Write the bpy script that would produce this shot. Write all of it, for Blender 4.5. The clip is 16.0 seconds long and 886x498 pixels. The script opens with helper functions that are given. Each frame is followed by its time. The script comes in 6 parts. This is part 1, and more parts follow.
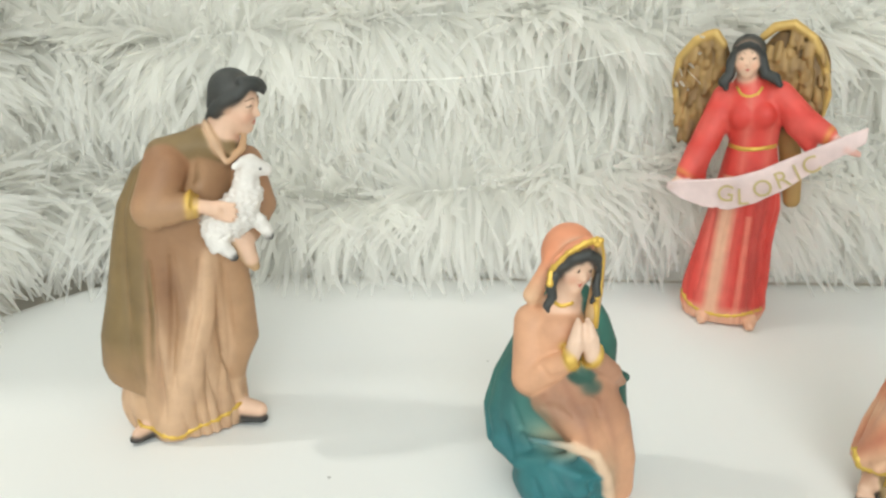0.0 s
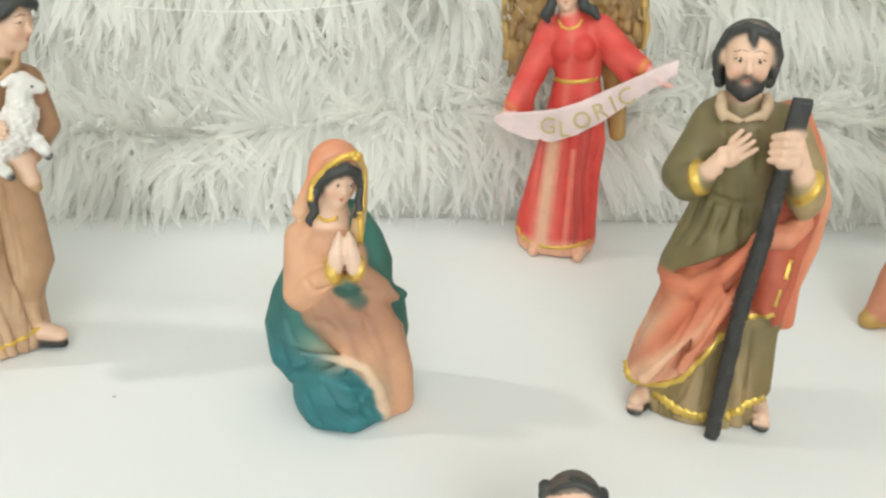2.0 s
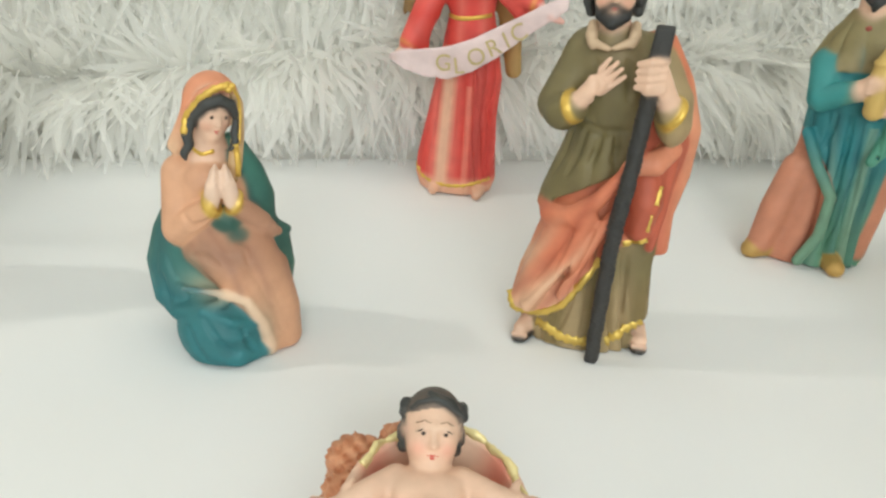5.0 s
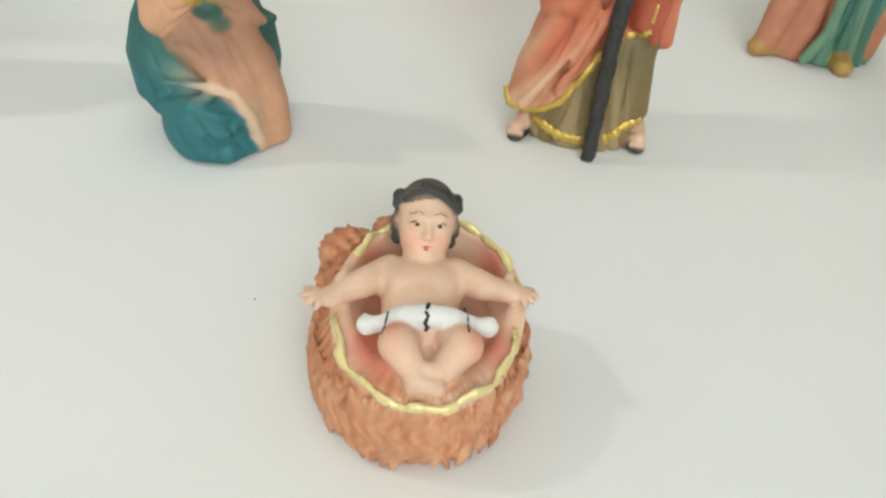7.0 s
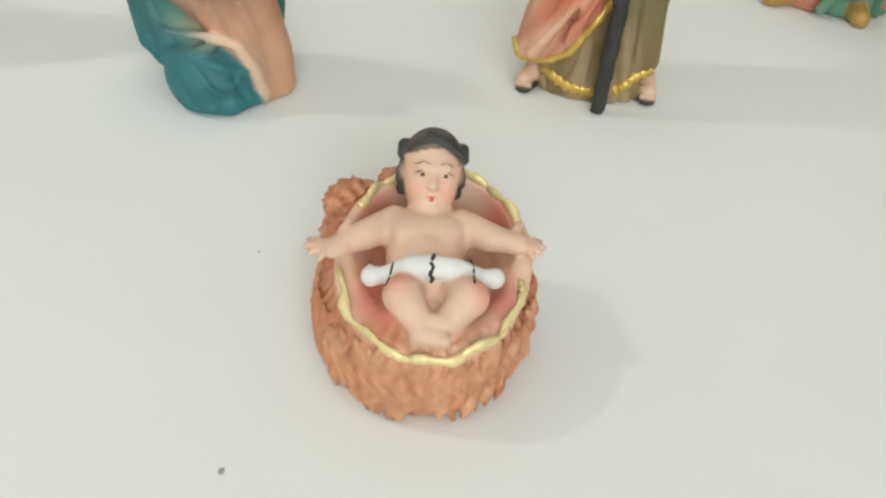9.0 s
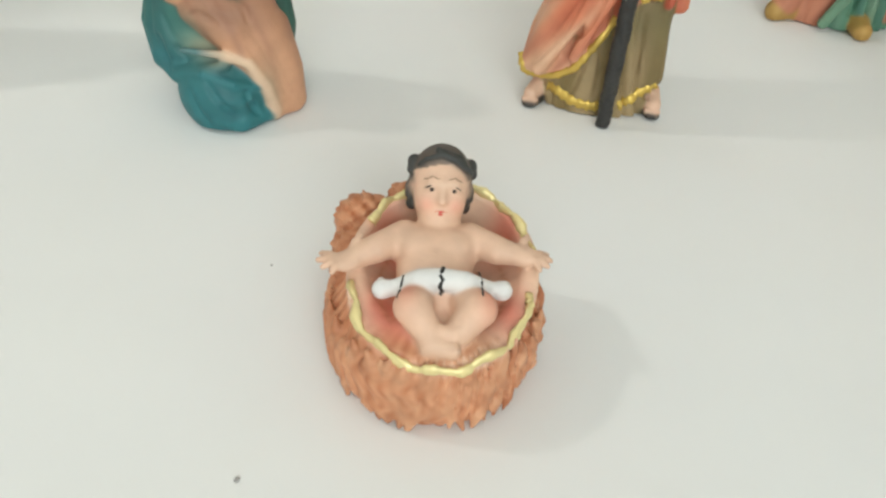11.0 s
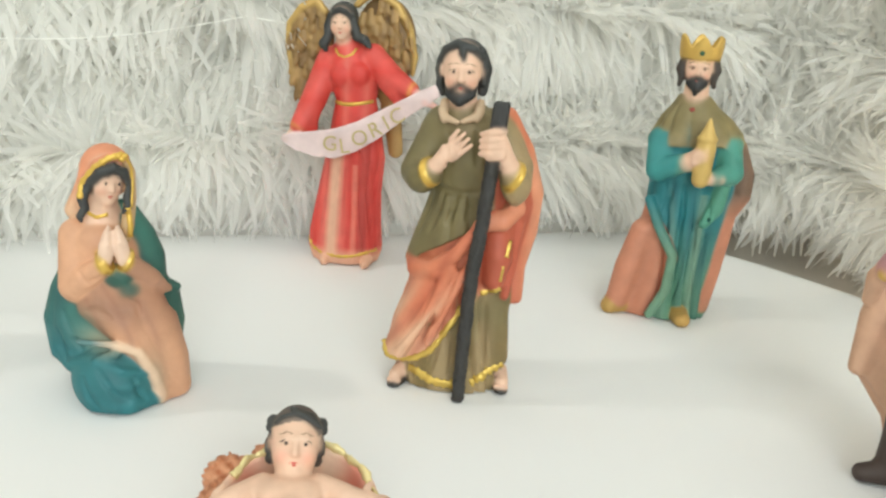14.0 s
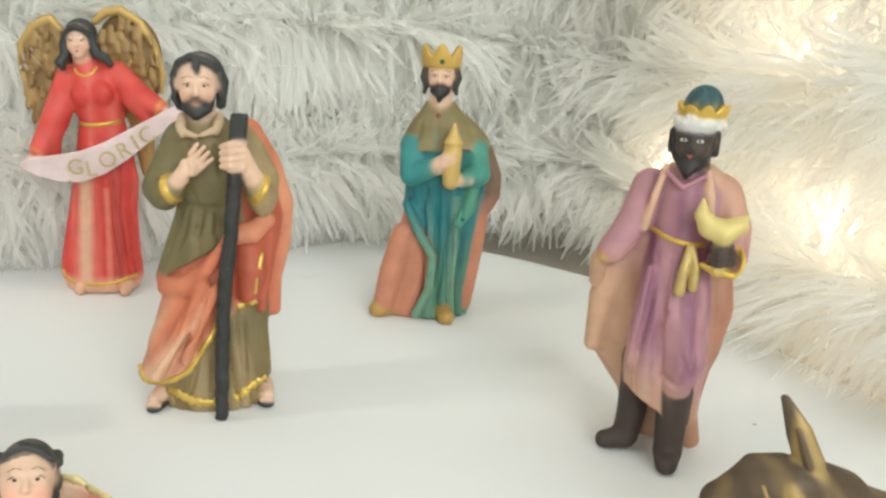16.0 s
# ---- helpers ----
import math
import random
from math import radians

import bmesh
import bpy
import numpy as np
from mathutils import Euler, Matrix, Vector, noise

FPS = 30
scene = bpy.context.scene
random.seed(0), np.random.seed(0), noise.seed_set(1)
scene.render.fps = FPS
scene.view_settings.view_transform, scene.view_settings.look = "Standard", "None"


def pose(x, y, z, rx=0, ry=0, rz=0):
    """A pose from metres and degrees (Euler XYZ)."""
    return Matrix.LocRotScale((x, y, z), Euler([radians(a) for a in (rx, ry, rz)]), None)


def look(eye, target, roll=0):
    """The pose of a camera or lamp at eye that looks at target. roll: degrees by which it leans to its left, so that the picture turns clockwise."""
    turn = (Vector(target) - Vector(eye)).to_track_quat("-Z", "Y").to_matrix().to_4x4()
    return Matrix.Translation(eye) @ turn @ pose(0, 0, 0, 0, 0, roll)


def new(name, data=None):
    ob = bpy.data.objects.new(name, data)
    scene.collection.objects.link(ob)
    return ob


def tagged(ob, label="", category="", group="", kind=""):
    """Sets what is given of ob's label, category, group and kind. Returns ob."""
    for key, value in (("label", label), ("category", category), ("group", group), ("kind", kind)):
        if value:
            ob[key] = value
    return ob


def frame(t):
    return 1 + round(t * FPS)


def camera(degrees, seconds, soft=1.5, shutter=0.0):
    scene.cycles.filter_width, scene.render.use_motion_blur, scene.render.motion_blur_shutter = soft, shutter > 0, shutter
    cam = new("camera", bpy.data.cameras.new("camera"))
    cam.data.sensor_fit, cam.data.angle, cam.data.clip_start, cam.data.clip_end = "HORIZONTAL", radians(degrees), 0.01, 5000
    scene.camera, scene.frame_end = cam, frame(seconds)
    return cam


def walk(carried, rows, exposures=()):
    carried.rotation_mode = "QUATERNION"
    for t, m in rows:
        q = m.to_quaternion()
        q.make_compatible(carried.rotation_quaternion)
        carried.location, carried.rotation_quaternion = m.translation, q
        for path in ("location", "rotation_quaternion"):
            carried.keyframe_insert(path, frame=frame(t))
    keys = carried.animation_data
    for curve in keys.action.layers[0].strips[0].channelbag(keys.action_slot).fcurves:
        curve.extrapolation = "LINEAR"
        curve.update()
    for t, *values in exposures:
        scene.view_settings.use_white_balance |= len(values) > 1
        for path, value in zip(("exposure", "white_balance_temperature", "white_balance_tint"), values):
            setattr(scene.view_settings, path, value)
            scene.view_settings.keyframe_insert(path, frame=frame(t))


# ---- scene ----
cam = camera(54.0, 16.0, 2.5)
PATH = [
    (0, (0.005, 0.036, 0.155), (0.048, 1.915, -0.529), 1.3),
    (0.5, (0.023, 0.028, 0.153), (0.07, 1.899, -0.553), 1.4),
    (1, (0.04, 0.027, 0.149), (0.122, 1.887, -0.58), 1.7),
    (1.5, (0.048, 0.025, 0.147), (0.161, 1.879, -0.595), 2.0),
    (2, (0.057, 0.026, 0.145), (0.204, 1.872, -0.611), 2.3),
    (2.5, (0.066, 0.026, 0.144), (0.259, 1.866, -0.615), 2.2),
    (3, (0.072, 0.027, 0.142), (0.298, 1.861, -0.623), 2.5),
    (3.2, (0.073, 0.028, 0.141), (0.316, 1.861, -0.621), 2.7),
    (5.5, (0.072, 0.019, 0.141), (0.365, 1.758, -0.802), 3.4),
    (6, (0.071, 0.021, 0.137), (0.366, 1.688, -0.928), 3.7),
    (6.5, (0.073, 0.022, 0.135), (0.373, 1.634, -1.01), 3.9),
    (7, (0.073, 0.023, 0.134), (0.368, 1.585, -1.08), 4.1),
    (7.5, (0.073, 0.024, 0.132), (0.359, 1.558, -1.118), 4.0),
    (8, (0.073, 0.024, 0.132), (0.352, 1.538, -1.145), 4.0),
    (8.5, (0.074, 0.024, 0.131), (0.349, 1.53, -1.156), 4.0),
    (11, (0.073, 0.021, 0.134), (0.329, 1.547, -1.134), 3.2),
    (11.5, (0.073, 0.018, 0.137), (0.331, 1.607, -1.05), 3.1),
    (12, (0.071, 0.012, 0.142), (0.327, 1.679, -0.933), 2.8),
    (12.5, (0.075, 0.001, 0.153), (0.341, 1.727, -0.821), 3.1),
    (13, (0.077, -0.006, 0.148), (0.363, 1.782, -0.701), 3.1),
    (13.5, (0.08, -0.013, 0.144), (0.434, 1.826, -0.556), 3.6),
    (14, (0.082, -0.016, 0.141), (0.553, 1.822, -0.492), 3.8),
    (14.5, (0.086, -0.019, 0.139), (0.732, 1.776, -0.463), 3.8),
    (15, (0.092, -0.02, 0.137), (0.837, 1.739, -0.454), 3.7),
    (15.5, (0.092, -0.023, 0.14), (0.925, 1.702, -0.434), 3.6),
    (16, (0.095, -0.026, 0.14), (0.995, 1.668, -0.428), 3.4),
]
walk(cam, [(t, look(eye, target, roll)) for t, eye, target, roll in PATH],
     [(0.0, -0.22), (2.5, -0.24), (5.5, -0.38), (8.5, -0.50), (11.0, -0.48), (13.5, -0.26), (15.0, -0.18), (16.0, -0.28)])

# ---------------------------------------------------------------- light
world = bpy.data.worlds.new("room_air")
scene.world = world
world.use_nodes = True
scene.cycles.max_bounces, scene.cycles.diffuse_bounces, scene.cycles.transmission_bounces = 16, 10, 12
scene.cycles.transparent_max_bounces = 20
world.node_tree.nodes["Background"].inputs[0].default_value = (0.9, 0.95, 1.0, 1)
world.node_tree.nodes["Background"].inputs[1].default_value = 0.02


def area_lamp(name, eye, target, size, watts, colour):
    data = bpy.data.lights.new(name, "AREA")
    data.shape, data.size, data.energy, data.color = "DISK", size, watts, colour
    ob = new(name, data)
    ob.matrix_world = look(eye, target)
    return ob


# unseen overhead lamp, added for soft light from above
area_lamp("overhead_fill", (0.17, -0.10, 1.72), (0.14, 0.25, 0), 1.3, 5.4, (0.925, 0.985, 0.970))
# large lamp added behind the camera to brighten the upright tinsel; no window there
area_lamp("front_fill", (0.10, -1.5, 0.62), (0.18, 0.3, 0.07), 1.4, 39.0, (0.905, 0.985, 0.985))
area_lamp("side_light", (-0.44, 0.29, 0.62), (-0.04, 0.30, 0), 0.035, 1.2, (1.0, 0.975, 0.89))

# ---------------------------------------------------------------- materials


def lin(r, g, b):
    return tuple(((c / 255) / 12.92 if c / 255 < 0.04045 else ((c / 255 + 0.055) / 1.055) ** 2.4) for c in (r, g, b))


def material(name, colour, rough=0.6, metal=0.0, noise_scale=200.0, vary=0.08, bump=0.0, bump_scale=900.0, translucent=0.0, spec=0.5, other=None, clear=0.0):
    m = bpy.data.materials.new(name)
    m.use_nodes = True
    nt = m.node_tree
    bsdf = nt.nodes["Principled BSDF"]
    bsdf.inputs["Roughness"].default_value = rough
    bsdf.inputs["Metallic"].default_value = metal
    bsdf.inputs["Specular IOR Level"].default_value = spec
    tex = nt.nodes.new("ShaderNodeTexCoord")
    n = nt.nodes.new("ShaderNodeTexNoise")
    n.inputs["Scale"].default_value, n.inputs["Detail"].default_value = noise_scale, 4
    nt.links.new(tex.outputs["Object"], n.inputs["Vector"])
    ramp = nt.nodes.new("ShaderNodeMix")
    ramp.data_type = "RGBA"
    ramp.inputs["A"].default_value = (*[c * (1 - vary) for c in colour], 1)
    ramp.inputs["B"].default_value = (*[min(1, c * (1 + vary)) for c in (other or colour)], 1)
    nt.links.new(n.outputs["Fac"], ramp.inputs["Factor"])
    nt.links.new(ramp.outputs["Result"], bsdf.inputs["Base Color"])
    if bump:
        fine = nt.nodes.new("ShaderNodeTexNoise")
        fine.inputs["Scale"].default_value, fine.inputs["Detail"].default_value = bump_scale, 5
        nt.links.new(tex.outputs["Object"], fine.inputs["Vector"])
        b = nt.nodes.new("ShaderNodeBump")
        b.inputs["Strength"].default_value, b.inputs["Distance"].default_value = bump, 0.0006
        nt.links.new(fine.outputs["Fac"], b.inputs["Height"])
        nt.links.new(b.outputs["Normal"], bsdf.inputs["Normal"])
    if translucent:
        tr = nt.nodes.new("ShaderNodeBsdfTranslucent")
        nt.links.new(ramp.outputs["Result"], tr.inputs["Color"])
        mix = nt.nodes.new("ShaderNodeMixShader")
        mix.inputs[0].default_value = translucent
        nt.links.new(bsdf.outputs[0], mix.inputs[1])
        nt.links.new(tr.outputs[0], mix.inputs[2])
        last = mix
        if clear:                                    # thin plastic film that one half sees through
            see = nt.nodes.new("ShaderNodeBsdfTransparent")
            last = nt.nodes.new("ShaderNodeMixShader")
            last.inputs[0].default_value = clear
            nt.links.new(mix.outputs[0], last.inputs[1])
            nt.links.new(see.outputs[0], last.inputs[2])
        nt.links.new(last.outputs[0], nt.nodes["Material Output"].inputs["Surface"])
    return m


def painted_resin():
    """Hand-painted cast resin: the paint comes with the sculpted surface, its alpha marks metallic gold."""
    m = bpy.data.materials.new("painted_resin")
    m.use_nodes = True
    nt = m.node_tree
    bsdf = nt.nodes["Principled BSDF"]
    paint = nt.nodes.new("ShaderNodeAttribute")
    paint.attribute_name = "paint"
    tex = nt.nodes.new("ShaderNodeTexCoord")
    n = nt.nodes.new("ShaderNodeTexNoise")
    n.inputs["Scale"].default_value, n.inputs["Detail"].default_value = 160, 5
    nt.links.new(tex.outputs["Object"], n.inputs["Vector"])
    scale = nt.nodes.new("ShaderNodeMapRange")
    scale.inputs["To Min"].default_value, scale.inputs["To Max"].default_value = 0.76, 1.20
    nt.links.new(n.outputs["Fac"], scale.inputs["Value"])
    mul = nt.nodes.new("ShaderNodeVectorMath")
    mul.operation = "SCALE"
    nt.links.new(paint.outputs["Color"], mul.inputs[0])
    nt.links.new(scale.outputs["Result"], mul.inputs["Scale"])
    nt.links.new(mul.outputs["Vector"], bsdf.inputs["Base Color"])
    metal = nt.nodes.new("ShaderNodeMath")
    metal.operation = "MULTIPLY"
    metal.inputs[1].default_value = 0.6
    nt.links.new(paint.outputs["Alpha"], metal.inputs[0])
    nt.links.new(metal.outputs[0], bsdf.inputs["Metallic"])
    rough = nt.nodes.new("ShaderNodeMapRange")
    rough.inputs["To Min"].default_value, rough.inputs["To Max"].default_value = 0.58, 0.42
    nt.links.new(paint.outputs["Alpha"], rough.inputs["Value"])
    nt.links.new(rough.outputs["Result"], bsdf.inputs["Roughness"])
    fine = nt.nodes.new("ShaderNodeTexNoise")
    fine.inputs["Scale"].default_value, fine.inputs["Detail"].default_value = 700, 4
    nt.links.new(tex.outputs["Object"], fine.inputs["Vector"])
    b = nt.nodes.new("ShaderNodeBump")
    b.inputs["Strength"].default_value, b.inputs["Distance"].default_value = 0.22, 0.0005
    nt.links.new(fine.outputs["Fac"], b.inputs["Height"])
    nt.links.new(b.outputs["Normal"], bsdf.inputs["Normal"])
    return m


def glowing(name, colour, strength):
    m = bpy.data.materials.new(name)
    m.use_nodes = True
    bsdf = m.node_tree.nodes["Principled BSDF"]
    bsdf.inputs["Base Color"].default_value = (*colour, 1)
    bsdf.inputs["Emission Color"].default_value = (*colour, 1)
    bsdf.inputs["Emission Strength"].default_value = strength
    return m


RESIN = painted_resin()
# felt: cool and warm mottling in the base colour imitates uneven tints of light
CLOTH = material("white_felt_cloth", (0.785, 0.80, 0.81), 0.95, 0, 9, 0.012, 0.12, 3200, 0, 0.1, (0.81, 0.80, 0.775))
TINSEL = material("white_tinsel_film", (0.985, 0.980, 0.958), 0.55, 0, 60, 0.012, 0, 900, 0.62, 0.25, None, 0.44)
WIRE = material("twisted_wire", (0.80, 0.79, 0.76), 0.4, 0.1, 400, 0.1)
CLEAR_WIRE = material("clear_lamp_wire", (0.78, 0.78, 0.74), 0.25, 0, 300, 0.05)
BOARD = material("painted_backing_board", (0.88, 0.875, 0.85), 0.8, 0, 6, 0.05, 0.1, 300)
SHELF = material("grey_beige_shelf", (0.56, 0.52, 0.47), 0.7, 0, 20, 0.12, 0.1, 400)
PLASTER = material("room_plaster", (0.74, 0.73, 0.70), 0.9, 0, 3, 0.04, 0.1, 120)
CARPET = material("room_floor_board", (0.34, 0.27, 0.20), 0.6, 0, 8, 0.2, 0.1, 200)
LINT = material("grey_lint", (0.34, 0.33, 0.32), 0.9, 0, 900, 0.2)
BULB = glowing("warm_lamp_bulb", (1.0, 0.80, 0.48), 8.0)


def mesh_of(name, verts, faces, mat, smooth=True):
    me = bpy.data.meshes.new(name)
    me.from_pydata([tuple(v) for v in verts], [], [tuple(f) for f in faces])
    me.materials.append(mat)
    if smooth:
        me.polygons.foreach_set("use_smooth", np.ones(len(me.polygons), dtype=bool))
    me.update()
    return me


def part(name, me, parent, label=""):
    ob = new(name, me)
    ob.parent = parent
    return tagged(ob, label)


def slab(name, lo, hi, mat, label="", category=""):
    x0, y0, z0 = lo
    x1, y1, z1 = hi
    v = [(x, y, z) for z in (z0, z1) for y in (y0, y1) for x in (x0, x1)]
    f = [(0, 2, 3, 1), (4, 5, 7, 6), (0, 1, 5, 4), (2, 6, 7, 3), (0, 4, 6, 2), (1, 3, 7, 5)]
    return tagged(new(name, mesh_of(name, v, f, mat, False)), label, category, "", "structure")


# ---------------------------------------------------------------- the room, the shelf and the cloth
slab("room_floor", (-1.2, -1.7, -0.98), (1.4, 0.85, -0.9), CARPET, "brown floor of the room", "floor")
slab("ceiling", (-1.2, -1.7, 1.75), (1.4, 0.85, 1.83), PLASTER, "plain pale ceiling", "ceiling")
slab("wall_north", (-1.2, 0.75, -0.9), (1.4, 0.85, 1.75), PLASTER, "plain pale wall", "wall")
slab("wall_south", (-1.2, -1.7, -0.9), (1.4, -1.6, 1.75), PLASTER, "plain pale wall", "wall")
slab("wall_west", (-1.2, -1.6, -0.9), (-1.1, 0.75, 1.75), PLASTER, "plain pale wall", "wall")
slab("wall_east", (1.3, -1.6, -0.9), (1.4, 0.75, 1.75), PLASTER, "plain pale wall", "wall")
slab("plinth", (-0.30, -0.35, -0.90), (0.53, 0.54, -0.012), SHELF, "grey-beige plinth under the white cloth", "plinth")
# unseen backing boards, added pale and close so that the tinsel's gaps look lit
slab("backing_board", (-0.226, 0.452, -0.012), (0.438, 0.462, 0.30), BOARD, "pale board added behind the white tinsel to brighten its gaps", "board")
slab("backing_board", (0.438, -0.35, -0.012), (0.448, 0.462, 0.30), BOARD, "pale board added behind the white tinsel to brighten its gaps", "board")
slab("backing_board", (-0.236, 0.33, -0.012), (-0.226, 0.462, 0.30), BOARD, "pale board added behind the white tinsel to brighten its gaps", "board")


def cloth_half(y):
    """Left and right edge of the cloth at depth y: straight sides, round far corners."""
    r = 0.400 - 0.05 * max(0.0, (y - 0.23) / 0.15) ** 2
    l = -0.205 + 0.055 * max(0.0, (y - 0.30) / 0.11) ** 2
    return l, r


def cloth():
    nx, ny = 110, 130
    verts, faces = [], []
    for j in range(ny + 1):
        y = -0.30 + 0.732 * j / ny
        l, r = cloth_half(y)
        for i in range(nx + 1):
            x = l + (r - l) * i / nx
            edge = min(x - l, r - x, 0.432 - y)
            z = 0.0007 * noise.noise((x * 9, y * 9, 0)) + 0.0003 * noise.noise((x * 40, y * 40, 3)) - 0.0006
            if edge < 0.012:
                z -= 0.010 * (1 - edge / 0.012) ** 2
            verts.append((x, y, z))
    for j in range(ny):
        for i in range(nx):
            a = j * (nx + 1) + i
            faces.append((a, a + 1, a + nx + 2, a + nx + 1))
    return tagged(new("ground_cloth", mesh_of("ground_cloth", verts, faces, CLOTH)), "soft white felt cloth spread like snow over the shelf", "cloth", "", "structure")


cloth()

# ---------------------------------------------------------------- sculpting: solids that melt into one another
VOX = 0.5
GOLD = (*lin(214, 176, 84), 1.0)


def paint(r, g, b, gold=0.0):
    c = lin(r, g, b)
    # the small lift puts a trace of milky haze into each colour
    return (*[x * 0.88 + 0.008 for x in c], gold)


SKIN = paint(230, 190, 163)
HAIR = paint(52, 54, 52)
BLACK = paint(38, 38, 36)


class Clay:
    """One figurine. Lengths in millimetres, x to its side, -y to its front, z up."""

    def __init__(self, lo, hi, vox=None):
        self.h = vox or VOX
        self.lo = np.array(lo, dtype=np.float32)
        self.n = np.ceil((np.array(hi) - self.lo) / self.h).astype(int) + 1
        self.prims, self.verts, self.faces, self.cols = [], [], [], []

    def add(self, f, lo, hi, colour, k=2.0, cut=False, weight=1.0):
        self.prims.append((f, np.array(lo, float), np.array(hi, float), colour, k, cut, weight))
        return self

    def ell(self, c, r, colour, k=2.0, turn=(0, 0, 0), cut=False, weight=1.0):
        c, r = np.array(c, float), np.array(r, float)
        rot = np.array(Euler([radians(a) for a in turn]).to_matrix())

        def f(p):
            q = (p - c) @ rot
            k0 = np.sqrt(((q / r) ** 2).sum(-1)) + 1e-6
            k1 = np.sqrt(((q / r ** 2) ** 2).sum(-1)) + 1e-6
            return k0 * (k0 - 1) / k1
        m = r.max() if any(turn) else r
        return self.add(f, c - m, c + m, colour, k, cut, weight)

    def limb(self, pts, radii, colour, k=2.0, flat=(1, 1, 1), weight=1.0, rough=0.0):
        pts, radii, flat = np.array(pts, float), np.array(radii, float), np.array(flat, float)

        def f(p):
            best = None
            for a, b, ra, rb in zip(pts, pts[1:], radii, radii[1:]):
                ab = (b - a) / flat
                q = (p - a) / flat
                t = np.clip((q @ ab) / (ab @ ab + 1e-9), 0, 1)
                d = np.sqrt(((q - t[..., None] * ab) ** 2).sum(-1)) - (ra + (rb - ra) * t)
                best = d if best is None else np.minimum(best, d)
            if rough:
                best = best + rough * np.sin(p[..., 0] * 2.1 + 2 * np.sin(p[..., 2] * 1.3)) * np.sin(p[..., 2] * 1.9 + p[..., 1])
            return best * flat.min() if flat.min() < 1 else best
        m = radii.max() * flat.max()
        return self.add(f, pts.min(0) - m, pts.max(0) + m, colour, k, False, weight)

    def robe(self, rows, colour, folds=(), k=2.0, weight=1.0, top=None, low=None, slant=0.0, clip=None):
        """rows of z, cx, cy, rx, ry; folds of count, depth in mm, twist per mm, phase, height where they fade."""
        rows = np.array(rows, float)
        z0, z1 = rows[0, 0] if low is None else low, rows[-1, 0] if top is None else top

        def f(p):
            z = p[..., 2]
            cx, cy, rx, ry = (np.interp(z, rows[:, 0], rows[:, i]) for i in (1, 2, 3, 4))
            x, y = p[..., 0] - cx, p[..., 1] - cy
            q = np.sqrt((x / rx) ** 2 + (y / ry) ** 2)
            d = (q - 1) * np.minimum(rx, ry)
            a = np.arctan2(y / ry, x / rx)
            for n, deep, twist, phase, fade in folds:
                warp = a + 0.22 * np.sin(2 * a + phase) + 0.16 * np.sin(0.07 * z + 3 * a + 2 * phase)
                s = np.sin(n * warp / 1.0 + twist * z + phase)
                s = np.where(np.abs(s) < 1e-3, 1e-3, s)
                d = d + deep * (0.6 + 0.5 * np.sin(1.7 * a + 2 * phase + 0.045 * z)) * (1 - np.abs(s)) ** 1.6 * np.clip((fade - z) / max(fade - z0, 1) * 1.6, 0, 1)
            d = np.maximum(d, np.maximum(z - z1, (z0 + slant * x) - z))
            return d if clip is None else np.maximum(d, clip(p))
        m = rows[:, 3:5].max(1)
        lo = (np.min(rows[:, 1] - rows[:, 3]), np.min(rows[:, 2] - rows[:, 4]), z0 - abs(slant) * m.max())
        hi = (np.max(rows[:, 1] + rows[:, 3]), np.max(rows[:, 2] + rows[:, 4]), z1)
        return self.add(f, lo, hi, colour, k, False, weight)

    def ring(self, c, axis, big, small, colour, k=0.6, weight=3.0):
        c = np.array(c, float)
        axis = np.array(axis, float) / np.linalg.norm(axis)

        def f(p):
            q = p - c
            h = q @ axis
            rad = np.sqrt(np.maximum((q ** 2).sum(-1) - h ** 2, 0))
            return np.sqrt((rad - big) ** 2 + h ** 2) - small
        return self.add(f, c - big - small, c + big + small, colour, k, False, weight)

    def ribbon(self, rows, thick, colour, k=0.8, weight=1.5):
        """A banner that runs along x: rows of x, z, half width, y."""
        rows = np.array(rows, float)

        def f(p):
            zc, hw, yc = (np.interp(p[..., 0], rows[:, 0], rows[:, i]) for i in (1, 2, 3))
            a, b = np.abs(p[..., 2] - zc) - hw, np.abs(p[..., 1] - yc - 0.5 * np.sin(p[..., 2] * 0.35)) - thick
            c = np.maximum(rows[0, 0] - p[..., 0], p[..., 0] - rows[-1, 0])
            return np.maximum(np.maximum(a * 0.86, b), c)
        lo = (rows[0, 0], rows[:, 3].min() - thick - 1, (rows[:, 1] - rows[:, 2]).min())
        hi = (rows[-1, 0], rows[:, 3].max() + thick + 1, (rows[:, 1] + rows[:, 2]).max())
        return self.add(f, lo, hi, colour, k, False, weight)

    @staticmethod
    def melt(a, b, k, cut):
        if cut:
            a = -a
        h = np.maximum(k - np.abs(a - b), 0) / k
        d = np.minimum(a, b) - h * h * k / 4
        return -d if cut else d

    def field(self, p):
        d = np.full(p.shape[:-1], 50.0)
        for f, lo, hi, colour, k, cut, w in self.prims:
            d = self.melt(d, f(p), k, cut)
        return d

    def skin(self, x, z, start=None, way=(0, 1, 0)):
        """The first point of the surface from the front."""
        way = np.array(way, float)
        o = np.array((x, -45.0, z)) if start is None else np.array(start, float)
        s = np.arange(0, 90, 0.2)
        p = o + s[:, None] * way
        inside = np.nonzero(self.field(p) < 0)[0]
        return p[inside[0]] if len(inside) else o + 40 * way

